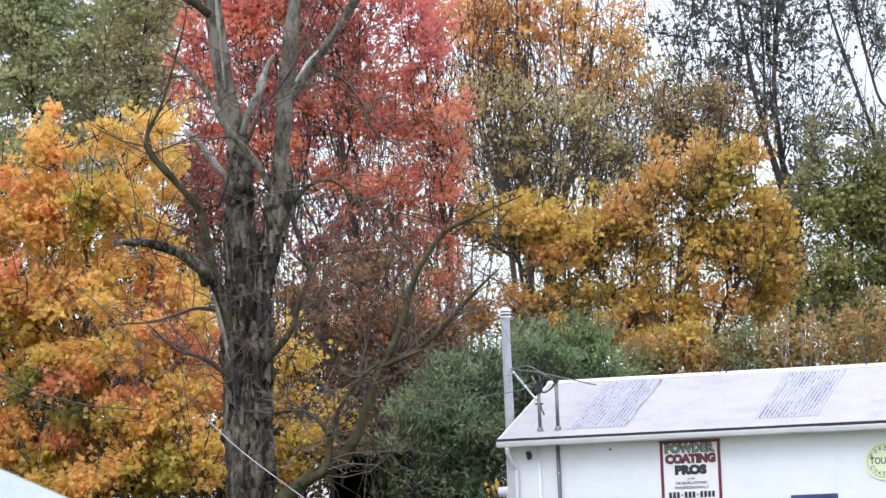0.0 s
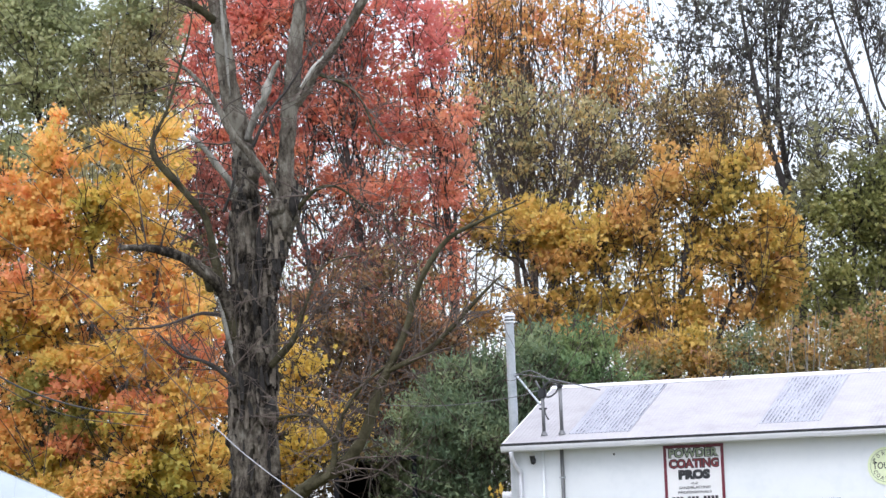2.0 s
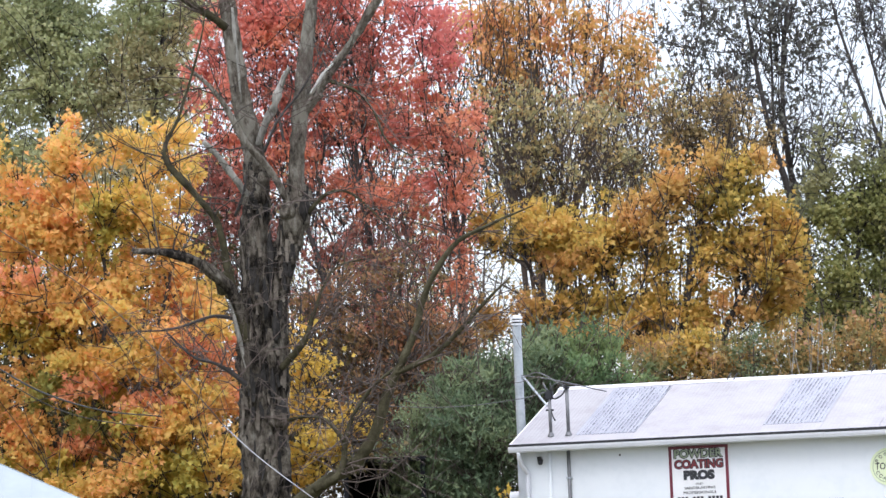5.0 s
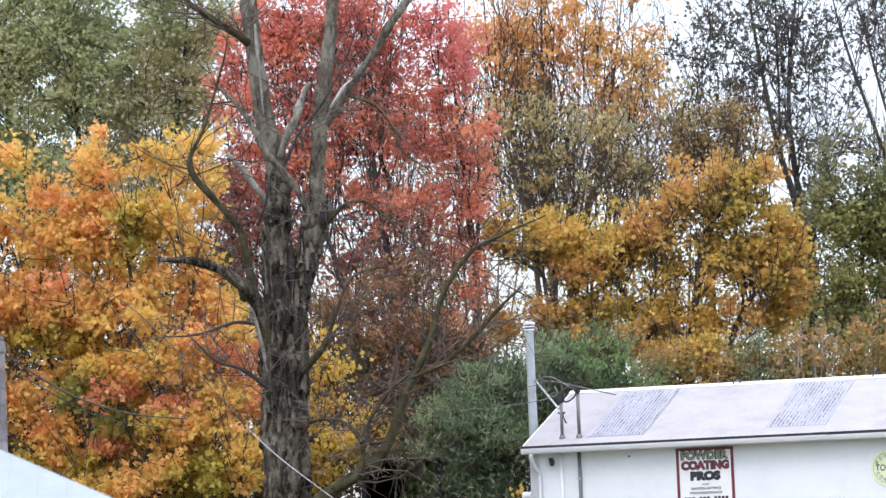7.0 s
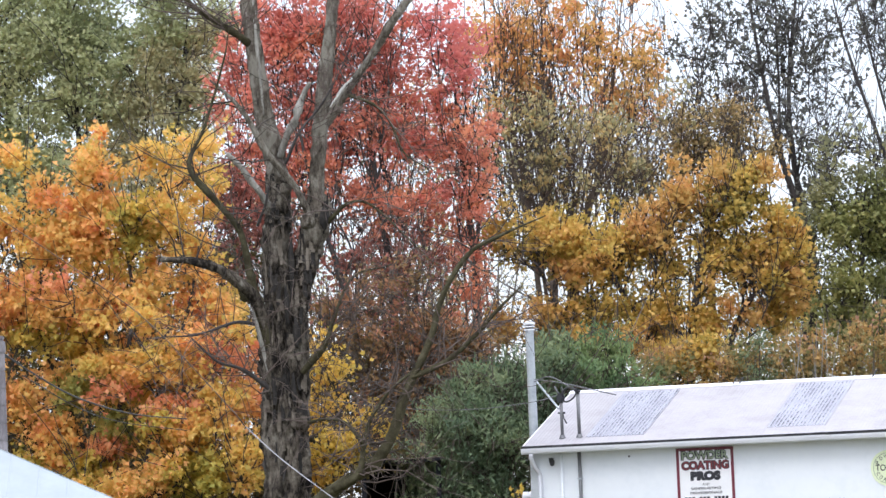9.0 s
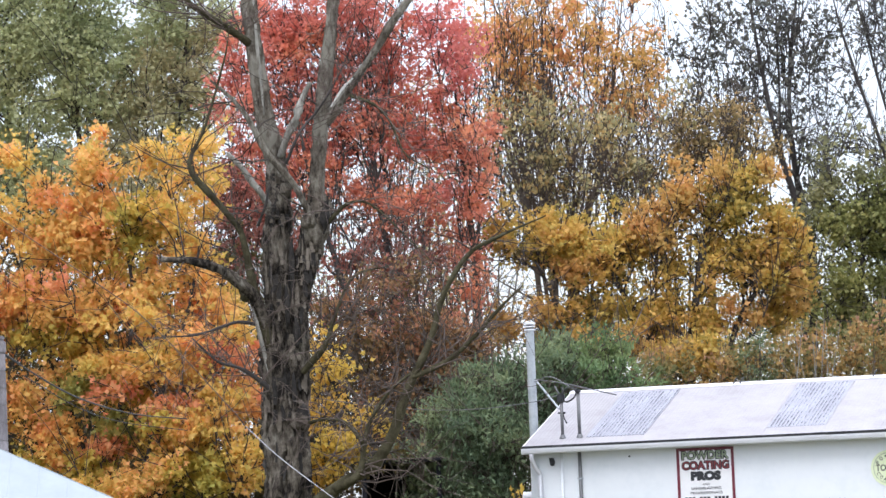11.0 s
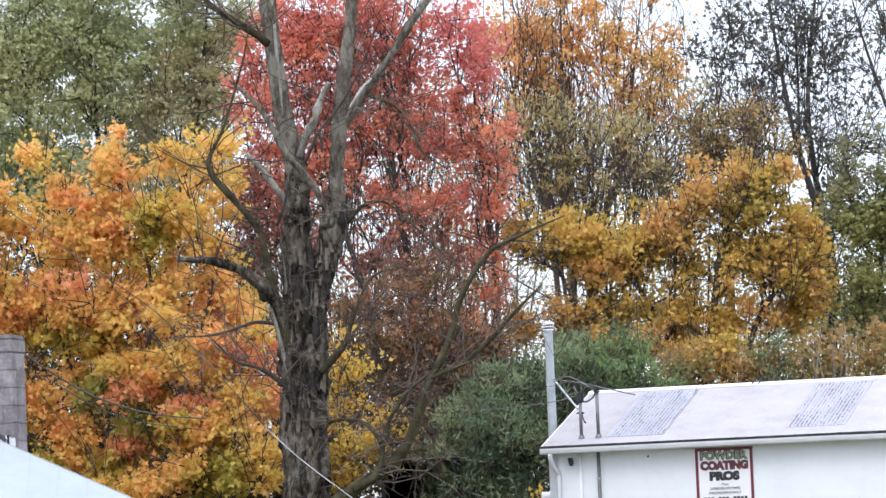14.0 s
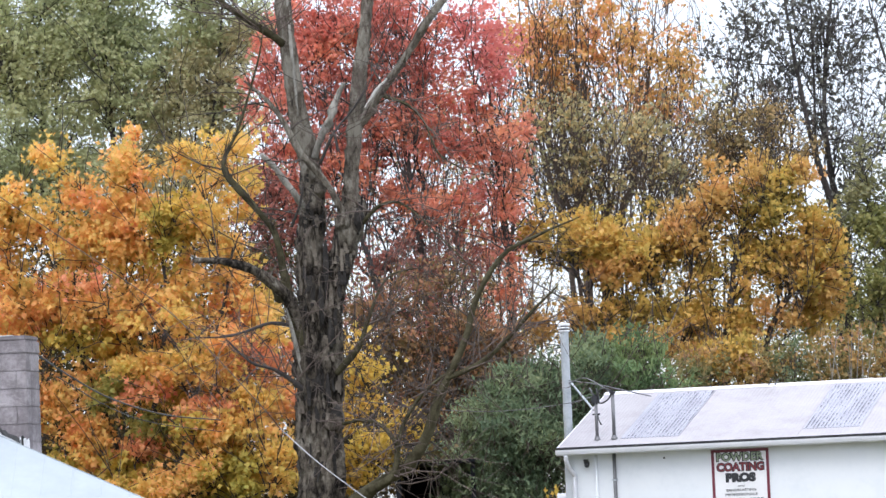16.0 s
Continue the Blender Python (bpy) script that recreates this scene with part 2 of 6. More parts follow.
L_SAGE = leaf_material("leaf_sage_green", [(0.40, 0.435, 0.25), (0.51, 0.53, 0.30), (0.60, 0.58, 0.33)], 0.45, 0.62, 0.3)
L_DUN = leaf_material("leaf_dun_olive", [(0.46, 0.44, 0.26), (0.59, 0.53, 0.31), (0.66, 0.55, 0.32)], 0.6, 0.62, 0.3)
L_BUSH = leaf_material("leaf_bush_green", [(0.10, 0.148, 0.088), (0.175, 0.235, 0.13), (0.30, 0.34, 0.175)], 1.0, 0.45, 0.35)
L_BUSHBRIGHT = leaf_material("leaf_bush_bright_green", [(0.10, 0.17, 0.075), (0.18, 0.26, 0.11), (0.30, 0.36, 0.15)], 1.0, 0.4, 0.35)
L_WEED = leaf_material("leaf_brown_weed", [(0.14, 0.17, 0.07), (0.22, 0.205, 0.08), (0.34, 0.245, 0.10), (0.46, 0.28, 0.09), (0.40, 0.225, 0.14)], 1.3, 0.45, 0.28)
L_RUSSET = leaf_material("leaf_russet", [(0.108, 0.093, 0.041), (0.207, 0.141, 0.06), (0.326, 0.174, 0.079), (0.403, 0.176, 0.1)], 0.9, 0.4, 0.4)
# filler leaves, coloured dark so that the shade in the gaps is in them
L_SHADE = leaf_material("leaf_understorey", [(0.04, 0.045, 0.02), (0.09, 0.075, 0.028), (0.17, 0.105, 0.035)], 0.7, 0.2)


# ---- builders ----
def mesh_object(name, verts, faces, mat, parent=None, label="", smooth=False):
    me = bpy.data.meshes.new(name)
    me.from_pydata([tuple(v) for v in verts], [], faces)
    me.materials.append(mat)
    if smooth:
        me.polygons.foreach_set("use_smooth", [True] * len(me.polygons))
    ob = new(name, me)
    ob.parent = parent
    return tagged(ob, label)


def part(name, bm, mat, parent=None, label="", smooth=False):
    me = bpy.data.meshes.new(name)
    bmesh.ops.recalc_face_normals(bm, faces=bm.faces)
    bm.to_mesh(me)
    bm.free()
    me.materials.append(mat)
    if smooth:
        me.polygons.foreach_set("use_smooth", [True] * len(me.polygons))
    ob = new(name, me)
    ob.parent = parent
    return tagged(ob, label)


def box(lo, hi, bevel=0.0, bm=None):
    """A bevelled block between two corners, added to bm."""
    bm = bm or bmesh.new()
    made = bmesh.ops.create_cube(bm, size=1)["verts"]
    for v in made:
        v.co = Vector([l + (c + 0.5) * (h - l) for l, h, c in zip(lo, hi, v.co)])
    if bevel:
        edges = list({e for v in made for e in v.link_edges})
        bmesh.ops.bevel(bm, geom=edges, offset=bevel, segments=2, affect="EDGES")
    return bm


def thing(name, at, turn, label, category, group="", kind=""):
    ob = new(name)
    ob.matrix_basis = pose(*at, 0, 0, turn)
    return tagged(ob, label, category, group, kind)


def smooth_path(points, steps=4):
    """A path through points of (x, y, z, radius), rounded between them."""
    p = [np.array(q, float) for q in points]
    p = [2 * p[0] - p[1]] + p + [2 * p[-1] - p[-2]]
    out = []
    for i in range(1, len(p) - 2):
        for k in range(steps):
            t = k / steps
            out.append(0.5 * (2 * p[i] + (p[i + 1] - p[i - 1]) * t + (2 * p[i - 1] - 5 * p[i] + 4 * p[i + 1] - p[i + 2]) * t * t
                              + (3 * p[i] - p[i - 1] - 3 * p[i + 1] + p[i + 2]) * t ** 3))
    out.append(p[-2])
    return out


def tube(store, path, sides=6, rough=0.0):
    """Adds a tapering tube along path, points of (x, y, z, radius), to store, a pair of lists."""
    verts, faces = store
    first = len(verts)
    pts = np.array(path)
    n = len(pts)
    way = np.gradient(pts[:, :3], axis=0)
    way /= np.linalg.norm(way, axis=1)[:, None] + 1e-9
    ref = np.where(np.abs(way[:, 2:3]) < 0.9, [[0, 0, 1.0]], [[1.0, 0, 0]])
    ref = np.tile(ref[n // 2], (n, 1))
    a = np.cross(way, ref)
    a /= np.linalg.norm(a, axis=1)[:, None] + 1e-9
    b = np.cross(way, a)
    for i in range(n):
        for k in range(sides):
            w = 2 * math.pi * k / sides
            r = max(pts[i, 3], 0.002)
            if rough:
                r *= 1 + rough * noise.noise(Vector((pts[i, 0] + 2.2 * math.cos(w), pts[i, 1] + 2.2 * math.sin(w), pts[i, 2] * 0.9))) \
                    + 0.6 * rough * noise.noise(Vector((pts[i, 0] * 5 + 3.0 * math.cos(w), pts[i, 1] * 5 + 3.0 * math.sin(w), pts[i, 2] * 5))) \
                    + 0.45 * rough * noise.noise(Vector((8.0 * math.cos(w), 8.0 * math.sin(w) + pts[i, 0], pts[i, 2] * 3.2)))
            verts.append(tuple(pts[i, :3] + r * (math.cos(w) * a[i] + math.sin(w) * b[i])))
    for i in range(n - 1):
        for k in range(sides):
            k2 = (k + 1) % sides
            faces.append((first + i * sides + k, first + i * sides + k2, first + (i + 1) * sides + k2, first + (i + 1) * sides + k))
    faces.append(tuple(first + k for k in reversed(range(sides))))
    faces.append(tuple(first + (n - 1) * sides + k for k in range(sides)))


def leaf_mesh(name, centres, size, mat, parent, rng, narrow=0.75, label="", droop=0.3):
    """Many small folded leaves, one at each centre."""
    n = len(centres)
    d = rng.normal(size=(n, 3))
    d[:, 2] -= droop
    d /= np.linalg.norm(d, axis=1)[:, None]
    s = np.cross(d, rng.normal(size=(n, 3)))
    s /= np.linalg.norm(s, axis=1)[:, None]
    up = np.cross(s, d)
    ln = (size * rng.uniform(0.6, 1.35, n))[:, None]
    wd = ln * narrow * 0.5
    lobed = narrow >= 0.7
    if lobed:
        # three pointed lobes round the stalk, folded up at the sides
        v = np.empty((n, 6, 3))
        v[:, 0] = centres
        v[:, 1] = centres + d * ln * 0.52 + s * wd * 1.35 + up * ln * 0.2
        v[:, 2] = centres + d * ln * 0.60 + s * wd * 0.55 + up * ln * 0.05
        v[:, 3] = centres + d * ln * 1.08
        v[:, 4] = centres + d * ln * 0.60 - s * wd * 0.55 + up * ln * 0.05
        v[:, 5] = centres + d * ln * 0.52 - s * wd * 1.35 + up * ln * 0.2
        fan = np.array([[0, 1, 2, 0, 2, 3, 0, 3, 4, 0, 4, 5]])
    else:
        v = np.empty((n, 4, 3))
        v[:, 0] = centres
        v[:, 1] = centres + d * ln * 0.45 + s * wd + up * ln * 0.12
        v[:, 2] = centres + d * ln
        v[:, 3] = centres + d * ln * 0.45 - s * wd + up * ln * 0.12
        fan = np.array([[0, 1, 2, 0, 2, 3]])
    corners, tris = v.shape[1], fan.shape[1] // 3
    f = (np.arange(n)[:, None] * corners + fan).reshape(-1)
    me = bpy.data.meshes.new(name)
    me.vertices.add(corners * n)
    me.vertices.foreach_set("co", v.reshape(-1))
    me.loops.add(3 * tris * n)
    me.loops.foreach_set("vertex_index", f.astype(np.int32))
    me.polygons.add(tris * n)
    me.polygons.foreach_set("loop_start", np.arange(0, 3 * tris * n, 3, dtype=np.int32))
    me.update(calc_edges=True)
    me.materials.append(mat)
    ob = new(name, me)
    ob.parent = parent
    return tagged(ob, label)


def crown_points(blobs, per_m2, clump, rng, holes=(), gap=0.0, gap_scale=0.9, loose=0.5):
    """Clump centres, and leaf centres for each leaf colour, in a crown of overlapping ellipsoids (centre, radii, density, leaf colour if it differs)."""
    clumps, groups = [], {}
    for c, r, dens, *own in blobs:
        leaves = groups.setdefault(own[0] if own else None, [])
        c, r = np.array(c), np.array(r)
        area = math.pi * r[0] * r[2]
        n = max(6, int(area * dens * 11 / (clump / 0.4) ** 2))
        q = rng.normal(size=(n, 3))
        q /= np.linalg.norm(q, axis=1)[:, None]
        q *= rng.uniform(0, 1, (n, 1)) ** (1 / 2.3)
        q = c + q * r * (1 + 0.25 * rng.normal(size=(n, 1)) * (rng.uniform(size=(n, 1)) < 0.4))
        keep = np.array([noise.noise(Vector((p[0] * gap_scale, p[1] * 0.35, p[2] * gap_scale))) > gap - 0.5 for p in q])
        for hc, hr in holes:
            keep &= ((q[:, 0] - hc[0]) / hr[0]) ** 2 + ((q[:, 2] - hc[2]) / hr[2]) ** 2 > rng.uniform(0.5, 1.25, n) * (rng.uniform(size=n) < 0.72)
        q = q[keep]
        if not len(q):
            continue
        clumps.append(q)
        count = int(per_m2 * area * dens * loose)
        u = rng.normal(size=(count, 3))
        u = c + u / np.linalg.norm(u, axis=1)[:, None] * rng.uniform(0, 1, (count, 1)) ** (1 / 2.6) * r * rng.uniform(0.85, 1.2, (count, 1))
        fine = np.array([noise.noise(Vector((p[0] * 2.3, p[1] * 1.2, p[2] * 2.6))) for p in u]) if count else np.zeros(0)
        stay = fine > -0.22
        for hc, hr in holes:
            stay &= ((u[:, 0] - hc[0]) / hr[0]) ** 2 + ((u[:, 2] - hc[2]) / hr[2]) ** 2 > rng.uniform(0.4, 1.3, count) * (rng.uniform(size=count) < 0.8)
        leaves.append(u[stay])
        per = max(3, int(per_m2 * area * dens * (1 - loose) / max(1, n)))
        sc = clump * rng.uniform(0.45, 1.0, (len(q), 1, 1))
        o = rng.normal(size=(len(q), per, 3)) * sc * np.array([0.62, 0.62, 0.42])
        leaves.append((q[:, None] + o).reshape(-1, 3))
    return np.concatenate(clumps), {k: np.concatenate(v) for k, v in groups.items() if v}


def leafy_tree(name, label, category, stems, blobs, leaf, bark, per_m2=190, size=0.13, clump=0.42, seed=1, holes=(), gap=0.12, twigs=160,
               narrow=0.75, group="", limb_r=0.06, upright=0.35, crown_label="", loose=0.3, droop=0.3, reach=1.0):
    """A tree of tapered stems, limbs that reach into the crown, and a crown of single leaves in clumps."""
    rng = np.random.default_rng(seed)
    x, y = stems[0][0][:2]
    root = thing(name, (x, y, 0), 0, label, category, group)
    off = np.array([x, y, 0])
    local = lambda path: [np.array([*(np.array(p[:3]) - off), p[3] * 0.62]) for p in path]
    lines = []
    for i, st in enumerate(stems):
        path = smooth_path(local(st), 5)
        lines.append(np.array(path))
        store = ([], [])
        tube(store, path, 9, 0.25)
        mesh_object("trunk" if i == 0 else "stem", *store, bark, root, smooth=True)
    blobs = [(np.array(c) - off, *rest) for c, *rest in blobs]
    holes = [(np.array(c) - off, r) for c, r in holes]
    clumps, leaves = crown_points(blobs, per_m2, clump, rng, holes, gap, loose=loose)
    wood = np.concatenate(lines)
    store = ([], [])
    pick = rng.permutation(len(clumps))[:twigs]
    for j in pick:
        end = clumps[j]
        low = wood[(wood[:, 2] < end[2] - 0.15 * np.linalg.norm(wood[:, :2] - end[:2], axis=1))]
        if not len(low):
            low = wood[:3]
        start = low[np.argmin(np.linalg.norm(low[:, :3] - (end - [0, 0, upright * 2.5]), axis=1))]
        d = end - start[:3]
        ln = np.linalg.norm(d)
        r0 = max(0.016, min(start[3] * 0.6, limb_r * (0.45 + 0.28 * ln)))
        mid1 = start[:3] + d * 0.35 + rng.normal(size=3) * 0.07 * ln + np.array([0, 0, -0.06 * ln])
        mid2 = start[:3] + d * 0.7 + rng.normal(size=3) * 0.06 * ln
        path = smooth_path([(*start[:3], r0), (*mid1, r0 * 0.7), (*mid2, r0 * 0.42), (*end, 0.006)], 3)
        tube(store, path, 4)
        wood = np.concatenate([wood, np.array(path)[2:-2]])
        for _ in range(6):
            s = path[rng.integers(3, len(path) - 1)]
            e = s[:3] + (d / ln * 0.4 + [0, 0, 0.25 * upright] + rng.normal(size=3) * 0.42) * rng.uniform(0.6, 1.5) * reach
            m = (s[:3] + e) / 2 + rng.normal(size=3) * 0.06
            tube(store, [np.array([*s[:3], max(0.013, s[3] * 0.6)]), np.array([*m, max(0.010, s[3] * 0.4)]), np.array([*e, 0.005])], 3)
    tagged(mesh_object("branchwork", *store, bark, root), kind="stuff")
    for own, at in leaves.items():
        leaf_mesh("crown", at, size, own or leaf, root, rng, narrow, crown_label, droop)
    return root


# ---- ground ----
gv, gf = [], []
for j, yy in enumerate((-300, -40, 20, 60, 80, 100, 140, 300, 1500, 4000)):
    for i, xx in enumerate((-4000, -600, -120, -30, -10, 0, 10, 30, 120, 600, 4000)):
        gv.append((xx, yy, -0.02 + 0.05 * noise.noise(Vector((xx * 0.1, yy * 0.1, 0)))))
for j in range(9):
    for i in range(10):
        gf.append((j * 11 + i, j * 11 + i + 1, j * 11 + i + 12, j * 11 + i + 11))
ground = tagged(mesh_object("ground", gv, gf, M_GRASS), "grass strewn with fallen autumn leaves", "ground", kind="structure")

# ---- the white workshop ----
EAVE, RISE, RUN, LONG = 3.15, 1.20, 3.93, 13.0
workshop = thing("workshop", (1.47, 80.0, 0), -17.354, "long white workshop with a shallow corrugated metal roof", "building")
WALL_Y = 0.28
SLOPE = math.atan2(RISE, RUN)


def gable_wall(x):
    """A gable end with its thickness, at x along the workshop."""
    prof = [(WALL_Y, 0), (2 * RUN - WALL_Y, 0), (2 * RUN - WALL_Y, EAVE - 0.02), (RUN, EAVE + RISE - 0.12), (WALL_Y, EAVE - 0.02)]
    v = [(x + dx, py, pz) for dx in (0, 0.2) for py, pz in prof]
    f = [(4, 3, 2, 1, 0), (5, 6, 7, 8, 9)] + [(k, (k + 1) % 5, 5 + (k + 1) % 5, 5 + k) for k in range(5)]
    return v, f


# front wall with the opening of the window, in pieces that butt
WX0, WX1, WZ0, WZ1 = 5.72, 6.55, 0.85, 1.80
bm = box((0.05, WALL_Y, 0), (WX0, WALL_Y + 0.2, EAVE - 0.03))
box((WX1, WALL_Y, 0), (LONG - 0.05, WALL_Y + 0.2, EAVE - 0.03), bm=bm)
box((WX0, WALL_Y, 0), (WX1, WALL_Y + 0.2, WZ0), bm=bm)
box((WX0, WALL_Y, WZ1), (WX1, WALL_Y + 0.2, EAVE - 0.03), bm=bm)
part("front_wall", bm, M_WALL, workshop, "smooth white painted wall")
part("back_wall", box((0.05, 2 * RUN - WALL_Y - 0.2, 0), (LONG - 0.05, 2 * RUN - WALL_Y, EAVE - 0.03)), M_WALL, workshop)
mesh_object("gable_end", *gable_wall(0.052), M_WALL, workshop)
mesh_object("gable_end", *gable_wall(LONG - 0.252), M_WALL, workshop)
win = part("window", box((WX0 + 0.05, WALL_Y + 0.09, WZ0 + 0.05), (WX1 - 0.05, WALL_Y + 0.10, WZ1 - 0.05)),
           material("dark_window_pane", [(0.02, 0.022, 0.03), (0.03, 0.032, 0.04)], rough=0.08), workshop, "dark window with a blue frame")
bm = box((WX0 - 0.04, WALL_Y - 0.03, WZ1 - 0.05), (WX1 + 0.04, WALL_Y + 0.12, WZ1 + 0.03), 0.006)
box((WX0 - 0.04, WALL_Y - 0.03, WZ0 - 0.03), (WX1 + 0.04, WALL_Y + 0.12, WZ0 + 0.05), 0.006, bm)
box((WX0 - 0.04, WALL_Y - 0.028, WZ0 + 0.052), (WX0 + 0.05, WALL_Y + 0.118, WZ1 - 0.052), 0.006, bm)
box((WX1 - 0.05, WALL_Y - 0.028, WZ0 + 0.052), (WX1 + 0.04, WALL_Y + 0.118, WZ1 - 0.052), 0.006, bm)
part("frame", bm, M_BLUEFRAME, win, "dark blue frame")


def sheet(x0, x1, v0, v1, lift, amp, pitch_m=0.076, back=False):
    """A corrugated sheet on the roof slope between two places along and up the roof (0 eave, 1 ridge)."""
    n = int((x1 - x0) / pitch_m * 6)
    verts, faces = [], []
    for j in range(2):
        q = (v0, v1)[j]
        for i in range(n + 1):
            x = x0 + (x1 - x0) * i / n
            z = lift + amp * math.sin(2 * math.pi * x / pitch_m)
            yy = q * RUN if not back else 2 * RUN - q * RUN
            verts.append((x, yy - math.sin(SLOPE) * z * (-1 if back else 1), EAVE + q * RISE + z * math.cos(SLOPE)))
    top = len(verts)
    verts += [(a, b, c - 0.012) for a, b, c in verts]
    for i in range(n):
        faces.append((i, i + 1, n + 2 + i, n + 1 + i))
        faces.append((top + i, top + n + 1 + i, top + n + 2 + i, top + i + 1))
        faces.append((i, top + i, top + i + 1, i + 1))
        faces.append((n + 1 + i, n + 2 + i, top + n + 2 + i, top + n + 1 + i))
    faces += [(0, n + 1, top + n + 1, top), (n, top + n, top + 2 * n + 1, 2 * n + 1)]
    return verts, faces


edges = [0.0, 1.2, 2.43, 3.7, 4.99, 6.22, 7.4, 8.6, 9.8, 11.0, 12.0, 13.0]
for a, b in zip(edges, edges[1:]):
    mesh_object("roof_sheet", *sheet(a, b - 0.004, 0.0, 1.0, 0.016 + 0.004 * (int(a * 10) % 2), 0.0025), M_ROOF, workshop)
    mesh_object("roof_sheet", *sheet(a, b - 0.004, 0.0, 1.0, 0.016, 0.004, back=True), M_ROOF, workshop)
for a, b, lo, hi in ((1.22, 2.45, 0.115, 0.93), (5.01, 6.20, 0.13, 0.93)):
    sk = mesh_object("skylight_sheet", *sheet(a, b, lo, hi, 0.0295, 0.005), M_SKYLIGHT, workshop, "weathered grey-blue corrugated sheet with dirty grooves")
    # broken dark strips put groove shade as well as dirt into colour
    bm = bmesh.new()
    k = math.ceil(a / 0.076)
    while k * 0.076 + 0.06 < b:
        x = k * 0.076 + 0.057
        v = []
        for q in np.linspace(lo + 0.004, hi - 0.004, 90):
            wob = 0.0135 * min(1.15, max(0.02, 0.32 + 0.55 * noise.noise(Vector((x * 2.6, q * 4.0, 7.3))) + 1.5 * noise.noise(Vector((x * 23.0, q * 42.0, 5.0)))))
            zz = 0.036
            v.append([bm.verts.new((x + s * wob, q * RUN - math.sin(SLOPE) * zz, EAVE + q * RISE + zz * math.cos(SLOPE))) for s in (-1, 1)])
        for p, q in zip(v, v[1:]):
            bm.faces.new((p[0], p[1], q[1], q[0]))
        k += 1
    part("groove_dirt", bm, M_RIB, sk)
# ridge cap, drip edge, fascia, gutter
rc = [(-0.03, RUN - 0.17, EAVE + RISE - 0.015), (-0.03, RUN, EAVE + RISE + 0.045), (-0.03, RUN + 0.17, EAVE + RISE - 0.015),
      (-0.03, RUN + 0.17, EAVE + RISE - 0.03), (-0.03, RUN, EAVE + RISE + 0.02), (-0.03, RUN - 0.17, EAVE + RISE - 0.03)]
rv = rc + [(LONG + 0.03, b, c) for _, b, c in rc]
mesh_object("ridge_cap", rv, [(k, (k + 1) % 6, 6 + (k + 1) % 6, 6 + k) for k in range(6)] + [(5, 4, 3, 2, 1, 0), tuple(range(6, 12))], M_GUTTER, workshop)
# near-black strip: the shadow line under the sheets is put into its colour
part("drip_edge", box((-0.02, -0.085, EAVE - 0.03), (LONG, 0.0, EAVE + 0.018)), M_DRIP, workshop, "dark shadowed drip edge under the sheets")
part("fascia", box((0.0, 0.03, EAVE - 0.10), (LONG, 0.055, EAVE - 0.01)), M_GUTTER, workshop)
part("soffit", box((0.0, 0.056, EAVE - 0.06), (LONG, WALL_Y - 0.002, EAVE - 0.045)), M_WALL, workshop)
gp = [(0.028, -0.05), (0.028, -0.15), (-0.04, -0.155), (-0.075, -0.13), (-0.095, -0.075), (-0.1, -0.04), (-0.085, -0.04), (-0.08, -0.075), (-0.06, -0.12), (0.012, -0.14), (0.012, -0.05)]
for a, b in ((-0.03, 6.35), (6.354, LONG + 0.02)):
    gvv = [(x, p, EAVE - 0.034 + (z + 0.04) * 1.0 - 0.006 * (a > 0)) for x in (a, b) for p, z in gp]
    n = len(gp)
    mesh_object("gutter", gvv, [(k, (k + 1) % n, n + (k + 1) % n, n + k) for k in range(n)] + [tuple(range(n)), tuple(range(2 * n - 1, n - 1, -1))],
                M_GUTTER, workshop, "white metal eaves gutter")
# rake boards on the gable end
for s in (0, 1):
    y0, y1 = (0, RUN) if s == 0 else (2 * RUN, RUN)
    rv = [(x, yy, zz + dz) for x in (-0.025, 0.0) for yy, zz in ((y0, EAVE), (y1, EAVE + RISE)) for dz in (-0.1, 0.02)]
    mesh_object("rake_board", rv, [(0, 1, 3, 2), (4, 6, 7, 5), (0, 4, 5, 1), (2, 3, 7, 6), (1, 5, 7, 3), (0, 2, 6, 4)], M_GUTTER, workshop)
for x in (3.62, 3.76, 6.62):
    store = ([], [])
    tube(store, smooth_path([(x - 0.05, RUN - 0.12, EAVE + RISE + 0.0, 0.012), (x, RUN - 0.1, EAVE + RISE + 0.10, 0.016), (x + 0.04, RUN - 0.08, EAVE + RISE + 0.14, 0.012)], 4), 5)
    mesh_object("ridge_clip", *store, M_TAR, workshop)
# downspout elbow under the gutter's end
store = ([], [])
tube(store, smooth_path([(0.17, -0.03, EAVE - 0.15, 0.045), (0.17, -0.02, EAVE - 0.25, 0.045), (0.2, 0.1, EAVE - 0.42, 0.045), (0.26, 0.225, EAVE - 0.56, 0.045), (0.27, 0.232, EAVE - 0.8, 0.045), (0.27, 0.232, 0.1, 0.045)], 4), 8)
mesh_object("downspout", *store, M_GUTTER, workshop, "white downspout with an elbow", smooth=True)
# wall lamp
bm = bmesh.new()
bmesh.ops.create_cone(bm, cap_ends=True, segments=12, radius1=0.045, radius2=0.06, depth=0.05, matrix=Matrix.Translation((0.535, WALL_Y - 0.027, 2.83)) @ Matrix.Rotation(radians(90), 4, "X"))
bmesh.ops.create_uvsphere(bm, u_segments=10, v_segments=6, radius=0.05, matrix=Matrix.Translation((0.545, WALL_Y - 0.09, 2.79)))
bmesh.ops.create_cone(bm, cap_ends=True, segments=10, radius1=0.035, radius2=0.055, depth=0.1, matrix=Matrix.Translation((0.53, WALL_Y - 0.09, 2.86)))
part("wall_lamp", bm, M_INK, workshop, "small black lamp on the wall")
bm = bmesh.new()
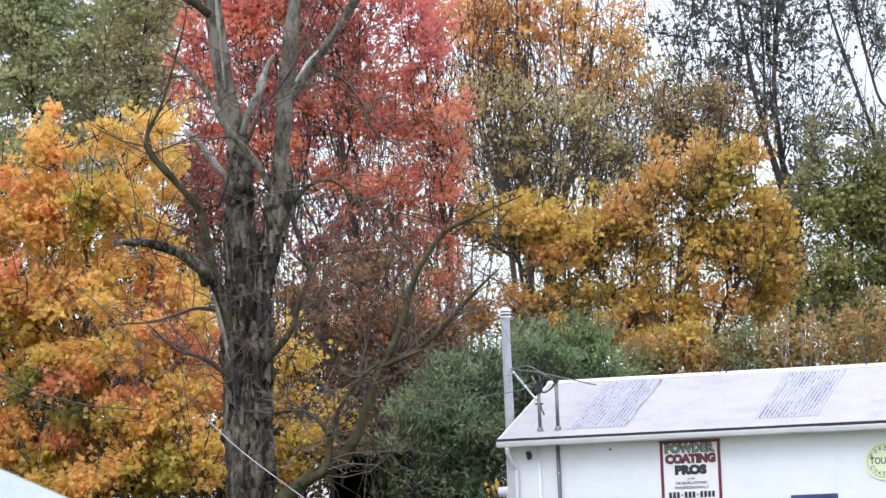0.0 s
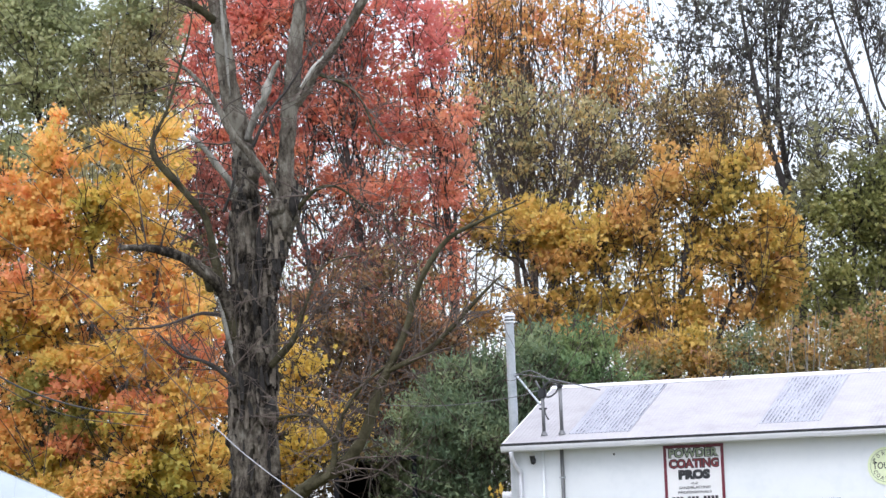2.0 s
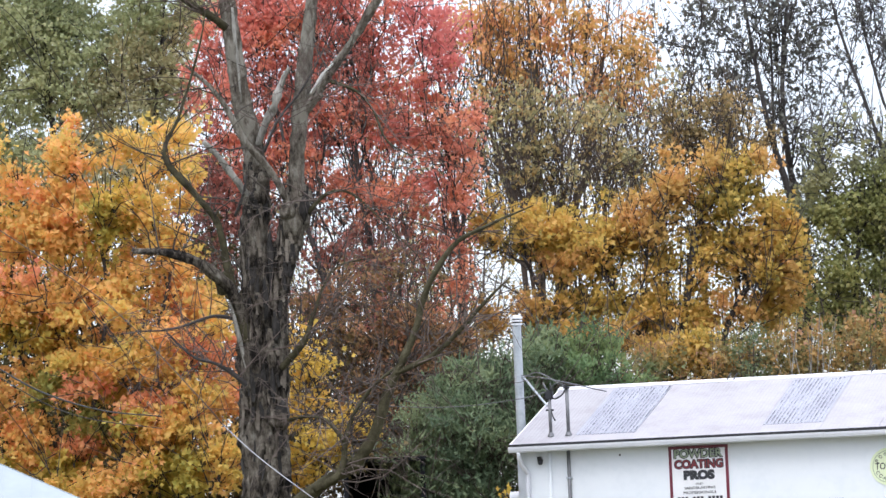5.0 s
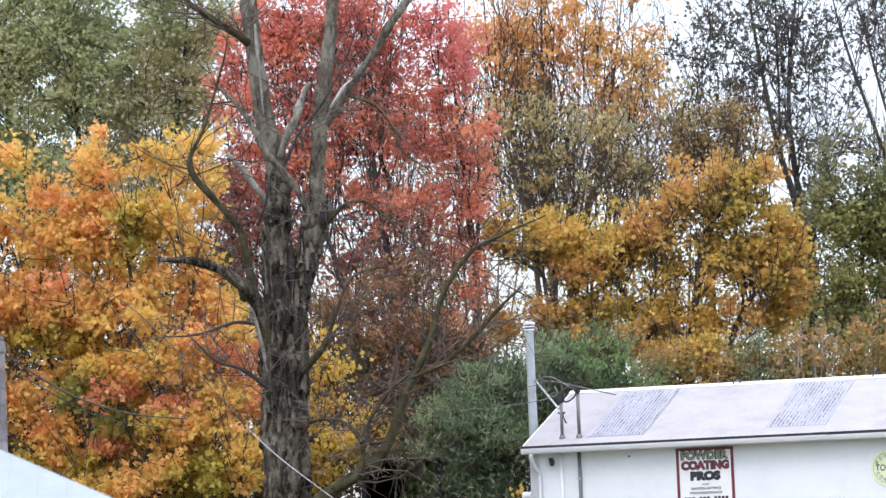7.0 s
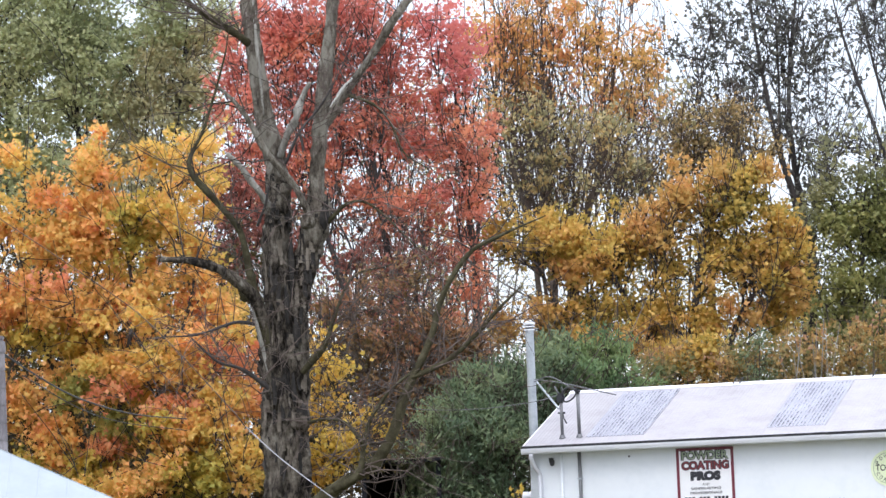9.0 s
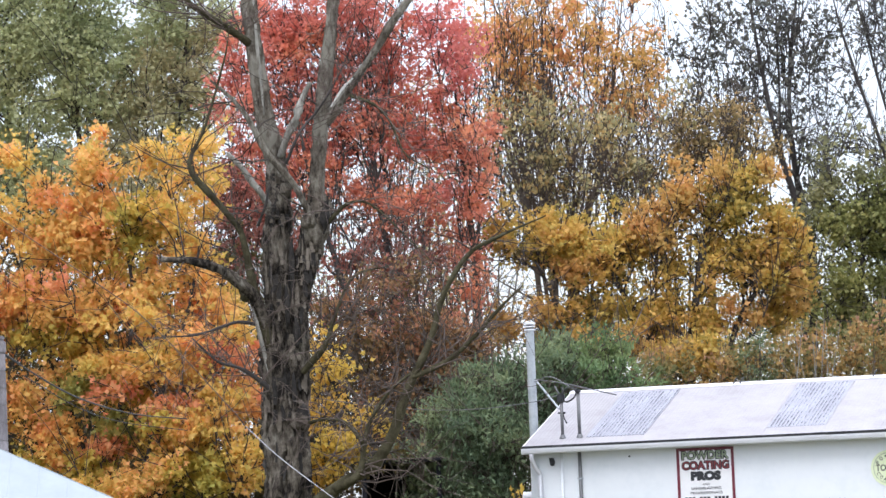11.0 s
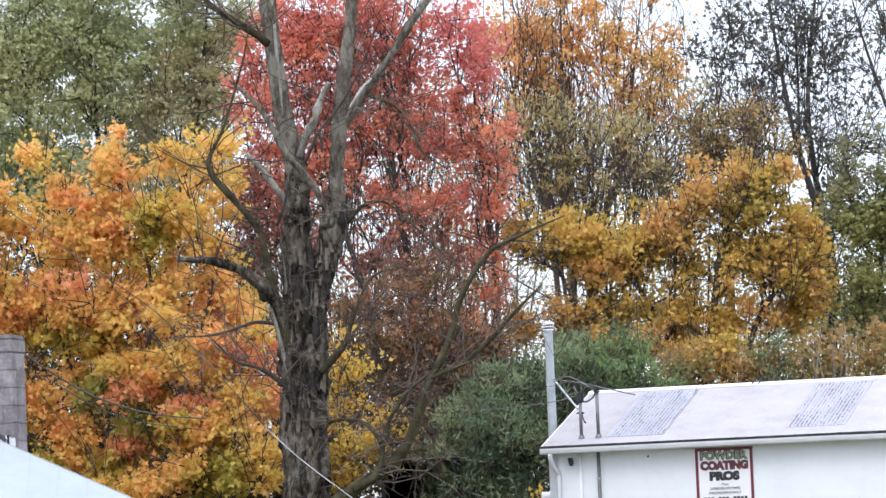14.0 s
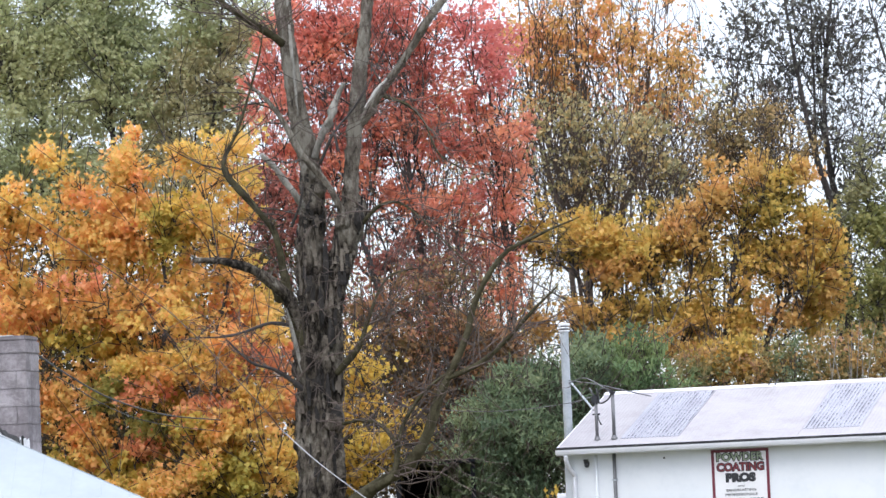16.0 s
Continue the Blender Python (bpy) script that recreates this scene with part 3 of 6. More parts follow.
bmesh.ops.create_uvsphere(bm, u_segments=8, v_segments=5, radius=0.022, matrix=Matrix.Translation((2.16, WALL_Y - 0.012, 2.87)))
part("wall_screw_eye", bm, M_INK, workshop)
# conduits on the wall
for x, r, m in ((0.73, 0.032, M_WALL), (1.115, 0.036, M_CONDUIT)):
    store = ([], [])
    tube(store, [(x, WALL_Y - r, 0.3, r), (x, WALL_Y - r, EAVE - 0.06, r)], 10)
    mesh_object("conduit", *store, m, workshop, smooth=True)
for z in (1.2, 2.45):
    part("conduit_strap", box((1.06, WALL_Y - 0.076, z), (1.17, WALL_Y - 0.001, z + 0.03), 0.004), M_GALV, workshop)

# masts through the roof
def mast(x, y0, top, r, label):
    root = thing("service_mast", (0, 0, 0), 0, label, "mast", "masts on the workshop roof")
    z0 = EAVE + RISE * y0 / RUN
    root.matrix_basis = workshop.matrix_basis @ pose(x, y0, z0)
    store = ([], [])
    tube(store, [(0, 0, -0.03, r), (0, 0, top - z0, r)], 10)
    mesh_object("tube", *store, M_CONDUIT, root, smooth=True)
    bm = bmesh.new()
    bmesh.ops.create_cone(bm, cap_ends=True, segments=14, radius1=r * 2.1, radius2=r * 1.2, depth=0.08, matrix=Matrix.Translation((0, 0, 0.055)))
    part("flashing_boot", bm, M_CONDUIT, root)
    return root, top - z0


m1, h1 = mast(0.72, 0.45, 4.11, 0.034, "short grey service mast with cables on a white roof")
m2, h2 = mast(1.08, 0.46, 4.24, 0.036, "grey conduit mast with a dark weather head")
bm = box((-0.055, -0.07, h2 - 0.02), (0.055, 0.06, h2 + 0.05), 0.02)
part("weather_head", bm, M_INK, m2)
bm = box((-0.08, -0.02, h1 - 0.30), (0.08, 0.02, h1 - 0.265), 0.006)
part("cross_arm", bm, M_INK, m1)
bm = box((-0.085, -0.06, h1 - 0.08), (0.075, 0.06, h1 + 0.12), 0.03)
part("cable_head", bm, M_INK, m1)
for i, pts in enumerate(([(0, 0, h1, .019), (0.12, -0.02, h1 - 0.06, .019), (0.27, 0, h1 + 0.02, .019), (0.345, 0.02, h1 + 0.16, .019)],
                         [(0.02, 0, h1 + 0.05, .018), (0.1, -0.03, h1 + 0.2, .018), (0.2, -0.02, h1 + 0.24, .018), (0.345, 0.02, h1 + 0.19, .018)],
                         [(-0.02, 0, h1 + 0.08, .02), (-0.07, -0.02, h1 + 0.17, .022), (-0.12, -0.02, h1 + 0.27, .02)],
                         [(0.02, 0, h1 + 0.08, .024), (0.05, -0.03, h1 + 0.16, .024), (0.03, -0.02, h1 + 0.25, .02)],
                         [(0.03, 0, h1 - 0.28, .013), (0.06, -0.03, h1 - 0.4, .013), (0.11, -0.03, h1 - 0.5, .018)])):
    store = ([], [])
    tube(store, smooth_path(pts, 5), 6)
    mesh_object("cable_loop", *store, M_WIRE if i != 2 else M_CONDUIT, m1, smooth=True)

# flue pipe behind the gable end
flue = thing("flue_pipe", (1.735, 81.6, 0), 0, "tall galvanised metal flue pipe beside the workshop", "flue")
for z0, z1, r in ((0.4, 2.2, 0.098), (2.2, 4.0, 0.094), (4.0, 5.62, 0.09)):
    store = ([], [])
    tube(store, [(0, 0, z0, r), (0, 0, z1 - 0.02, r), (0, 0, z1 - 0.019, r * 1.06), (0, 0, z1, r * 1.06)], 18)
    mesh_object("pipe_length", *store, M_GALV, flue, smooth=False)
bm = bmesh.new()
for z, r, h in ((5.635, 0.118, 0.03), (5.70, 0.118, 0.03), (5.765, 0.125, 0.045)):
    bmesh.ops.create_cone(bm, cap_ends=True, segments=18, radius1=r, radius2=r, depth=h, matrix=Matrix.Translation((0, 0, z)))
bmesh.ops.create_cone(bm, cap_ends=True, segments=18, radius1=0.125, radius2=0.06, depth=0.04, matrix=Matrix.Translation((0, 0, 5.797)))
store = ([], [])
tube(store, [(0, 0, 5.60, 0.085), (0, 0, 5.75, 0.085)], 16)
mesh_object("cap_throat", *store, M_INK, flue)
part("flue_cap", bm, M_CAPMETAL, flue, "bright banded cap")
part("foot", box((-0.16, -0.16, -0.02), (0.16, 0.16, 0.4), 0.02), M_BLOCK, flue)
store = ([], [])
tube(store, [(0.08, -0.05, 4.57, 0.022), (0.52, -0.9, 3.93, 0.022)], 8)
mesh_object("brace", *store, M_GALV, flue, "slanting brace rod")
bm = bmesh.new()
bmesh.ops.create_cone(bm, cap_ends=True, segments=18, radius1=0.1, radius2=0.1, depth=0.035, matrix=Matrix.Translation((0, 0, 4.57)))
part("clamp_band", bm, M_GALV, flue)

# ribbed duct stub out of the gable end
duct = thing("vent_duct", (0, 0, 0), 0, "white ribbed vent duct out of the end wall", "vent")
duct.matrix_basis = workshop.matrix_basis @ pose(-0.03, 0.7, 2.15)
bm = bmesh.new()
for i in range(6):
    bmesh.ops.create_cone(bm, cap_ends=True, segments=16, radius1=0.1 if i % 2 else 0.085, radius2=0.1 if i % 2 else 0.085, depth=0.035,
                          matrix=Matrix.Translation((-0.02 - 0.034 * i, 0, 0)) @ Matrix.Rotation(radians(90), 4, "Y"))
part("duct", bm, M_GUTTER, duct)


# ---- signs on the workshop ----
def lettering(text, x, z, width, height, mat, parent, y, grow=0.0, label=""):
    """Upright letters centred on x with their foot at z, scaled to a width and height."""
    c = bpy.data.curves.new("letters", "FONT")
    c.body, c.align_x, c.offset, c.extrude, c.resolution_u = text, "CENTER", grow, 0.003, 3
    tmp = new("tmp_letters", c)
    me = bpy.data.meshes.new_from_object(tmp.evaluated_get(bpy.context.evaluated_depsgraph_get()))
    bpy.data.objects.remove(tmp)
    co = np.empty(len(me.vertices) * 3)
    me.vertices.foreach_get("co", co)
    co = co.reshape(-1, 3)
    lo, hi = co.min(0), co.max(0)
    k = np.array([width / (hi[0] - lo[0]), height / (hi[1] - lo[1])])
    out = np.stack([x + (co[:, 0] - (lo[0] + hi[0]) / 2) * k[0], y - co[:, 2], z + (co[:, 1] - lo[1]) * k[1]], 1)
    me.vertices.foreach_set("co", out.reshape(-1))
    me.materials.clear()
    me.materials.append(mat)
    ob = new("lettering", me)
    ob.parent = parent
    return tagged(ob, label)


sign = thing("business_sign", (0, 0, 0), 0, "white sign board with a dark red border and bold lettering", "sign")
sign.matrix_basis = workshop.matrix_basis @ pose(3.147, WALL_Y, 1.43)
SW, SH = 1.2, 1.555
part("board", box((0, -0.03, 0), (SW, -0.001, SH), 0.004), M_SIGN, sign)
bm = box((0.0, -0.036, SH - 0.062), (SW, -0.0305, SH - 0.003))
box((0.0, -0.036, 0.003), (SW, -0.0305, 0.062), bm=bm)
box((0.003, -0.036, 0.0621), (0.062, -0.0305, SH - 0.0621), bm=bm)
box((SW - 0.062, -0.036, 0.0621), (SW - 0.003, -0.0305, SH - 0.0621), bm=bm)
part("border", bm, M_RED, sign, "dark red border")
for text, z, w, h, front in (("POWDER", SH - 0.255, 0.97, 0.165, M_INKGREEN), ("COATING", SH - 0.46, 0.97, 0.165, M_INKRED), ("PROS", SH - 0.675, 0.6, 0.165, M_INK)):
    lettering(text, SW / 2, z, w + 0.03, h + 0.03, M_INK, sign, -0.033, 0.085)
    lettering(text, SW / 2, z + 0.015, w - 0.01, h, front, sign, -0.038, 0.012)
lettering("AND", SW / 2, SH - 0.77, 0.15, 0.04, M_INK, sign, -0.034)
lettering("SANDBLASTING", SW / 2, SH - 0.855, 0.62, 0.05, M_INK, sign, -0.034, 0.01)
lettering("PROFESSIONALS", SW / 2, SH - 0.945, 0.66, 0.05, M_INK, sign, -0.034, 0.01)
bm = bmesh.new()
for i in range(12):
    if i not in (3, 7):
        box((0.15 + i * 0.077, -0.038, SH - 1.115), (0.15 + i * 0.077 + 0.055, -0.031, SH - 1.0), 0, bm)
    else:
        box((0.15 + i * 0.077 + 0.01, -0.038, SH - 1.07), (0.15 + i * 0.077 + 0.045, -0.031, SH - 1.045), 0, bm)
part("number_bars", bm, M_INK, sign)
bm = bmesh.new()
for i in range(3):
    box((0.25, -0.038, SH - 1.22 - i * 0.1), (SW - 0.25, -0.031, SH - 1.18 - i * 0.1), 0, bm)
part("text_bars", bm, M_INK, sign)

badge = thing("round_sign", (0, 0, 0), 0, "round pale yellow-green trade sign with dark lettering", "sign")
badge.matrix_basis = workshop.matrix_basis @ pose(7.50, WALL_Y, 2.40)
bm = bmesh.new()
bmesh.ops.create_cone(bm, cap_ends=True, segments=40, radius1=0.36, radius2=0.36, depth=0.02, matrix=Matrix.Translation((0, -0.011, 0)) @ Matrix.Rotation(radians(90), 4, "X"))
part("disc", bm, M_BADGE, badge)


def ring(r0, r1, y, n=48):
    bm = bmesh.new()
    for i in range(n):
        a, b = 2 * math.pi * i / n, 2 * math.pi * (i + 1) / n
        bm.faces.new([bm.verts.new((r * math.cos(w), y, r * math.sin(w))) for r, w in ((r0, a), (r1, a), (r1, b), (r0, b))])
    return bm


part("ring", ring(0.298, 0.31, -0.025), M_INKGREEN, badge)
lettering("TOUGH", 0, -0.055, 0.52, 0.13, M_INK, badge, -0.024, 0.012)
for word, foot, turn0, turn1 in (("POWDER", 0.205, -62, 62), ("COATING", -0.275, 62, -62)):
    for k, ch in enumerate(word):
        letter = lettering(ch, 0, foot, 0.02 if ch == "I" else 0.06, 0.075, M_INK, badge, -0.024, 0.008)
        letter.data.transform(Matrix.Rotation(radians(turn0 + (turn1 - turn0) * k / (len(word) - 1)), 4, "Y"))

# ---- the house with the block chimney ----
house = thing("house", (0, 0, 0), 0, "low white house with a pale metal hip roof", "house")
house.matrix_basis = pose(-9.0, 54.0, 0)
RZ = 3.47
front, back, right, left = -1.4, 5.2, 5.26, -6.0
eave_z, hip_top = 1.76, (1.55, 0.97, RZ)
rv = [(left, front, eave_z), (right, front, eave_z), (right - 0.6, back, eave_z), (left, back, eave_z), hip_top, (left, 0.97, RZ)]
rv += [(a, b, c - 0.06) for a, b, c in rv]
rf = [(0, 1, 4, 5), (1, 2, 4), (2, 3, 5, 4), (3, 0, 5), (6, 11, 10, 7), (7, 10, 8), (8, 10, 11, 9), (9, 11, 6), (0, 6, 7, 1), (1, 7, 8, 2), (2, 8, 9, 3), (3, 9, 6, 0)]
mesh_object("roof", rv, rf, M_BLUEROOF, house, "pale blue-white metal roof")
store = ([], [])
tube(store, [(right, front, eave_z + 0.004, 0.006), (*hip_top[:2], RZ + 0.004, 0.006)], 8)
mesh_object("hip_cap", *store, M_BLUEROOF, house)
bm = box((left + 0.4, front + 0.4, 0), (right - 1.0, back - 0.4, eave_z - 0.07))
part("wall", bm, M_WALL, house)
for i in range(26):
    bm = bmesh.new()
    x = left + 0.3 + i * 0.41
    q0, q1 = 0.02, 0.98 if x < hip_top[0] else max(0.02, (right - x) / (right - hip_top[0]) - 0.02)
    if q1 > 0.05:
        a = Vector((x, front + (0.97 - front) * q0, eave_z + (RZ - eave_z) * q0))
        b = Vector((x, front + (0.97 - front) * q1, eave_z + (RZ - eave_z) * q1))
        vs = [bm.verts.new(p + Vector((dx, 0, dz))) for p in (a, b) for dx, dz in ((-0.015, 0.0), (0, 0.006), (0.015, 0.0))]
        bm.faces.new((vs[0], vs[1], vs[4], vs[3]))
        bm.faces.new((vs[1], vs[2], vs[5], vs[4]))
        part("standing_seam", bm, M_BLUEROOF, house)

chimney = thing("chimney", (0, 0, 0), 0, "weathered grey concrete block chimney with a cap slab", "chimney")
chimney.matrix_basis = pose(-6.61, 54.9, 0.06, 0, 0, -11)
CW = 0.30
part("core", box((-CW + 0.012, -CW + 0.012, -0.06), (CW - 0.012, CW - 0.012, 4.30)), M_MORTAR, chimney)
COURSE = 0.248
for k in range(0, 17):
    z0 = 4.24 - (k + 1) * COURSE
    split = (k % 2) * 0.3 - 0.15
    for x0, x1 in ((-CW, split - 0.004), (split + 0.004, CW)):
        part("block", box((x0, -CW, z0 + 0.003), (x1, -CW + 0.2, z0 + COURSE - 0.003), 0.005), M_BLOCK, chimney)
    part("block", box((CW - 0.16, -CW + 0.204, z0 + 0.003), (CW - 0.001, CW, z0 + COURSE - 0.003), 0.005), M_BLOCK, chimney)
part("cap_course", box((-CW - 0.012, -CW - 0.012, 4.245), (CW + 0.012, CW + 0.012, 4.42), 0.012), M_BLOCK, chimney)
part("cap_slab", box((-CW - 0.0, -CW - 0.0, 4.422), (CW + 0.0, CW + 0.0, 4.49), 0.015), M_BLOCK, chimney)
part("bird_lime", box((-CW + 0.01, -CW + 0.01, 4.488), (CW - 0.2, -CW + 0.25, 4.50), 0.004), M_FLASH, chimney, "white droppings on the slab")
flash_rng = np.random.default_rng(14)


def slope_strip(name, x0, x1, top, deep, fall, mat, lift, label=""):
    """A crumpled strip on the chimney's face that falls with the roof."""
    n, verts = 14, []
    for k in range(n + 1):
        x = x0 + (x1 - x0) * k / n
        z = top - fall * k / n
        for dz in (flash_rng.normal() * 0.012, -deep + flash_rng.normal() * 0.014):
            out = -CW - lift - abs(flash_rng.normal()) * 0.012
            verts += [(x, out, z + dz), (x, -CW + 0.006, z + dz)]
    faces = []
    for k in range(n):
        a, b = 4 * k, 4 * k + 4
        faces += [(a, b, b + 2, a + 2), (a, a + 1, b + 1, b), (a + 2, b + 2, b + 3, a + 3)]
    mesh_object(name, verts, faces + [(0, 2, 3, 1), (4 * n, 4 * n + 1, 4 * n + 3, 4 * n + 2)], mat, chimney, label)


slope_strip("flashing", -CW - 0.01, CW - 0.08, 3.27, 0.28, 0.31, M_FLASH, 0.012, "crumpled bright flashing")
slope_strip("tar_patch", -CW - 0.01, CW - 0.05, 3.32, 0.06, 0.32, M_TAR, 0.018, "black roof tar")
slope_strip("flashing", CW - 0.12, CW + 0.015, 3.07, 0.22, 0.06, M_FLASH, 0.022, "crumpled bright flashing")
slope_strip("tar_patch", CW - 0.085, CW - 0.06, 3.08, 0.15, 0.02, M_TAR, 0.05)



# ---- overhead wires ----
def wire(label, points, mat):
    root = tagged(mesh_object("overhead_cable", *(lambda s: (tube(s, smooth_path(points, 8), 6), s)[1])(([], [])), mat, smooth=True), label, "cable", "overhead cables")
    return root


wire("black sagging cable from the chimney towards the big tree", [(-6.48, 55.50, 4.44, 0.012), (-6.06, 57.00, 4.08, 0.012), (-5.69, 60.00, 3.80, 0.014), (-5.36, 66.00, 3.72, 0.013), (-4.93, 73.00, 3.81, 0.012)], M_WIRE)
wire("thin black cable in front of the maple", [(-6.55, 60.00, 4.19, 0.008), (-6.08, 64.00, 3.79, 0.008), (-5.76, 69.00, 3.67, 0.008), (-5.07, 75.00, 3.65, 0.008)], M_WIRE)
# one cable in two colours; the lower length's brightness is put into its paint
wire("thin dark cable slanting down through the maple", [(-9.00, 72.00, 8.22, 0.009), (-6.44, 71.00, 6.36, 0.009), (-5.33, 70.50, 5.45, 0.009), (-3.99, 70.00, 3.94, 0.01), (-3.68, 70.00, 3.54, 0.012)], M_TWIG)
wire("pale guy cable slanting down past the tree trunk", [(-3.72, 70.00, 3.59, 0.008), (-3.52, 70.00, 3.38, 0.01), (-3.01, 69.50, 2.90, 0.0085), (-2.12, 69.00, 2.18, 0.0085), (-0.47, 68.00, 0.90, 0.0085), (0.76, 67.50, -0.03, 0.0085)], M_WIREPALE)
wire("grey service cable sagging to the roof mast", [(-3.42, 86.00, 4.62, 0.009), (-1.15, 83.00, 4.16, 0.009), (0.40, 81.00, 4.00, 0.009), (1.66, 79.50, 4.05, 0.009), (2.20, 79.90, 4.18, 0.009)], M_CONDUIT)
wire("grey service cable above the workshop ridge", [(1.79, 81.30, 4.58, 0.013), (2.30, 81.00, 4.48, 0.013), (2.90, 81.50, 4.35, 0.013), (3.53, 82.60, 4.23, 0.013)], M_CONDUIT)
wire("thin cable from the flue to the mast", [(1.79, 81.30, 4.53, 0.012), (2.12, 80.60, 4.59, 0.012), (2.64, 80.10, 4.24, 0.012)], M_CONDUIT)

# ---- made-up black shed: stands in for the deep shade under the trees ----
shed = thing("shed", (0, 0, 0), 0, "dark open-fronted lean-to shed in deep shade", "shed")
shed.matrix_basis = pose(-1.1, 83.5, 0)
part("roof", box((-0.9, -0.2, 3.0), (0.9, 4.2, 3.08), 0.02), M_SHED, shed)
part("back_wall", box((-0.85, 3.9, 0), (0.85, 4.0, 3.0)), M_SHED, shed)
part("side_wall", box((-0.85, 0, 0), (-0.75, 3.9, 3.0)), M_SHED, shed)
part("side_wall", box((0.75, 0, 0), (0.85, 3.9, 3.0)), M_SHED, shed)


# ---- the big bare tree ----
bare = thing("bare_tree", (-3.2, 76.0, 0), 0, "old grey-barked tree, nearly bare, with broken stubs", "tree")
OFF = np.array([-3.2, 76.0, 0, 0])
tips = []


def bare_limb(name, pts, mat, sides=12, rough=0.4, grow=True, label="", steps=8):
    path = smooth_path([np.array(p) - OFF for p in pts], steps)
    store = ([], [])
    tube(store, path, sides, rough)
    mesh_object(name, *store, mat, bare, label, smooth=True)
    if grow:
        tips.append(path)


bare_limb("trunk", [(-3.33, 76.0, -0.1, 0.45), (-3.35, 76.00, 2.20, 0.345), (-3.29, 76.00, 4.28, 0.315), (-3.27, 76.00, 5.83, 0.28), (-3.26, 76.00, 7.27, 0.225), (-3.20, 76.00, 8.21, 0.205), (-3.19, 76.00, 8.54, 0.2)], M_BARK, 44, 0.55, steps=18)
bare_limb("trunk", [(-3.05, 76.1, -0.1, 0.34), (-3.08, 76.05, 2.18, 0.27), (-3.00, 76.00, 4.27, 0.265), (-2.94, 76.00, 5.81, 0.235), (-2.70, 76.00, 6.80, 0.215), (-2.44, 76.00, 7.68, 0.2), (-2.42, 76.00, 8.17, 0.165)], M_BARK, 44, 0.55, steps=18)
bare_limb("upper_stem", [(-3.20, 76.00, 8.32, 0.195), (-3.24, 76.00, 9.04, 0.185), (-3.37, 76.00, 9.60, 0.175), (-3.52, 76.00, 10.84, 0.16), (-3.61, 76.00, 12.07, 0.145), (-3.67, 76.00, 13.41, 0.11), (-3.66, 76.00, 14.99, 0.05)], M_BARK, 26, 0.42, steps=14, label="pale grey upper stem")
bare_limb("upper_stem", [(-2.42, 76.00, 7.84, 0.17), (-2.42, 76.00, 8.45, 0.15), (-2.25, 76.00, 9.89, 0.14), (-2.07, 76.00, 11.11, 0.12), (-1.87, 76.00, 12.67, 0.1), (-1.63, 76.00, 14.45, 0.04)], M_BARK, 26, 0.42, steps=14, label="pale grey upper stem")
bare_limb("limb", [(-2.24, 76.00, 9.50, 0.085), (-1.77, 75.80, 10.13, 0.082), (-1.21, 75.60, 10.86, 0.07), (-0.73, 75.40, 11.53, 0.08), (-0.27, 75.30, 12.11, 0.07), (0.43, 75.00, 12.98, 0.03)], M_BARK)
bare_limb("limb", [(-3.30, 75.95, 4.39, 0.107), (-3.42, 75.85, 5.16, 0.114), (-3.65, 75.70, 5.94, 0.107), (-3.79, 75.60, 6.82, 0.0773), (-3.93, 75.50, 7.48, 0.0672), (-4.33, 75.40, 8.04, 0.0638), (-4.77, 75.30, 8.58, 0.0605), (-4.82, 75.30, 8.93, 0.0403), (-4.51, 75.20, 9.55, 0.0269), (-4.10, 75.00, 10.74, 0.0188), (-3.96, 75.00, 11.40, 0.00808)], M_LIMB)
bare_limb("limb", [(-3.51, 75.75, 5.60, 0.1), (-3.68, 75.60, 6.10, 0.12), (-3.90, 75.40, 6.40, 0.115), (-4.32, 75.20, 6.73, 0.095), (-4.84, 75.00, 6.90, 0.075), (-5.46, 74.90, 6.96, 0.055)], M_BARK)
bare_limb("broken_stub", [(-3.30, 75.85, 7.87, 0.06), (-3.49, 75.60, 8.19, 0.062), (-3.67, 75.50, 8.44, 0.07), (-3.84, 75.40, 8.70, 0.05), (-4.11, 75.30, 8.99, 0.045)], M_BARKPALE, grow=False, label="pale broken stub")
bare_limb("limb", [(-2.55, 75.80, 7.72, 0.07), (-2.89, 75.60, 8.41, 0.066), (-3.37, 75.50, 9.02, 0.06), (-3.67, 75.40, 9.64, 0.05), (-3.98, 75.30, 10.05, 0.04), (-4.38, 75.20, 10.42, 0.02)], M_BARK)
bare_limb("broken_stub", [(-3.11, 75.85, 8.93, 0.07), (-2.95, 75.70, 9.33, 0.065), (-2.83, 75.70, 9.53, 0.09), (-2.75, 75.60, 9.67, 0.06), (-2.71, 75.60, 9.80, 0.085), (-2.66, 75.60, 9.95, 0.06), (-2.58, 75.60, 10.14, 0.055), (-2.46, 75.50, 10.33, 0.035)], M_BARKPALE, grow=False, label="pale barkless snag")
bare_limb("broken_stub", [(-2.06, 75.50, 9.83, 0.0297), (-1.92, 75.40, 10.01, 0.0383), (-1.78, 75.35, 10.19, 0.0409), (-1.62, 75.30, 10.36, 0.0132)], M_SPLINTER, grow=False, label="pale splintered stub")
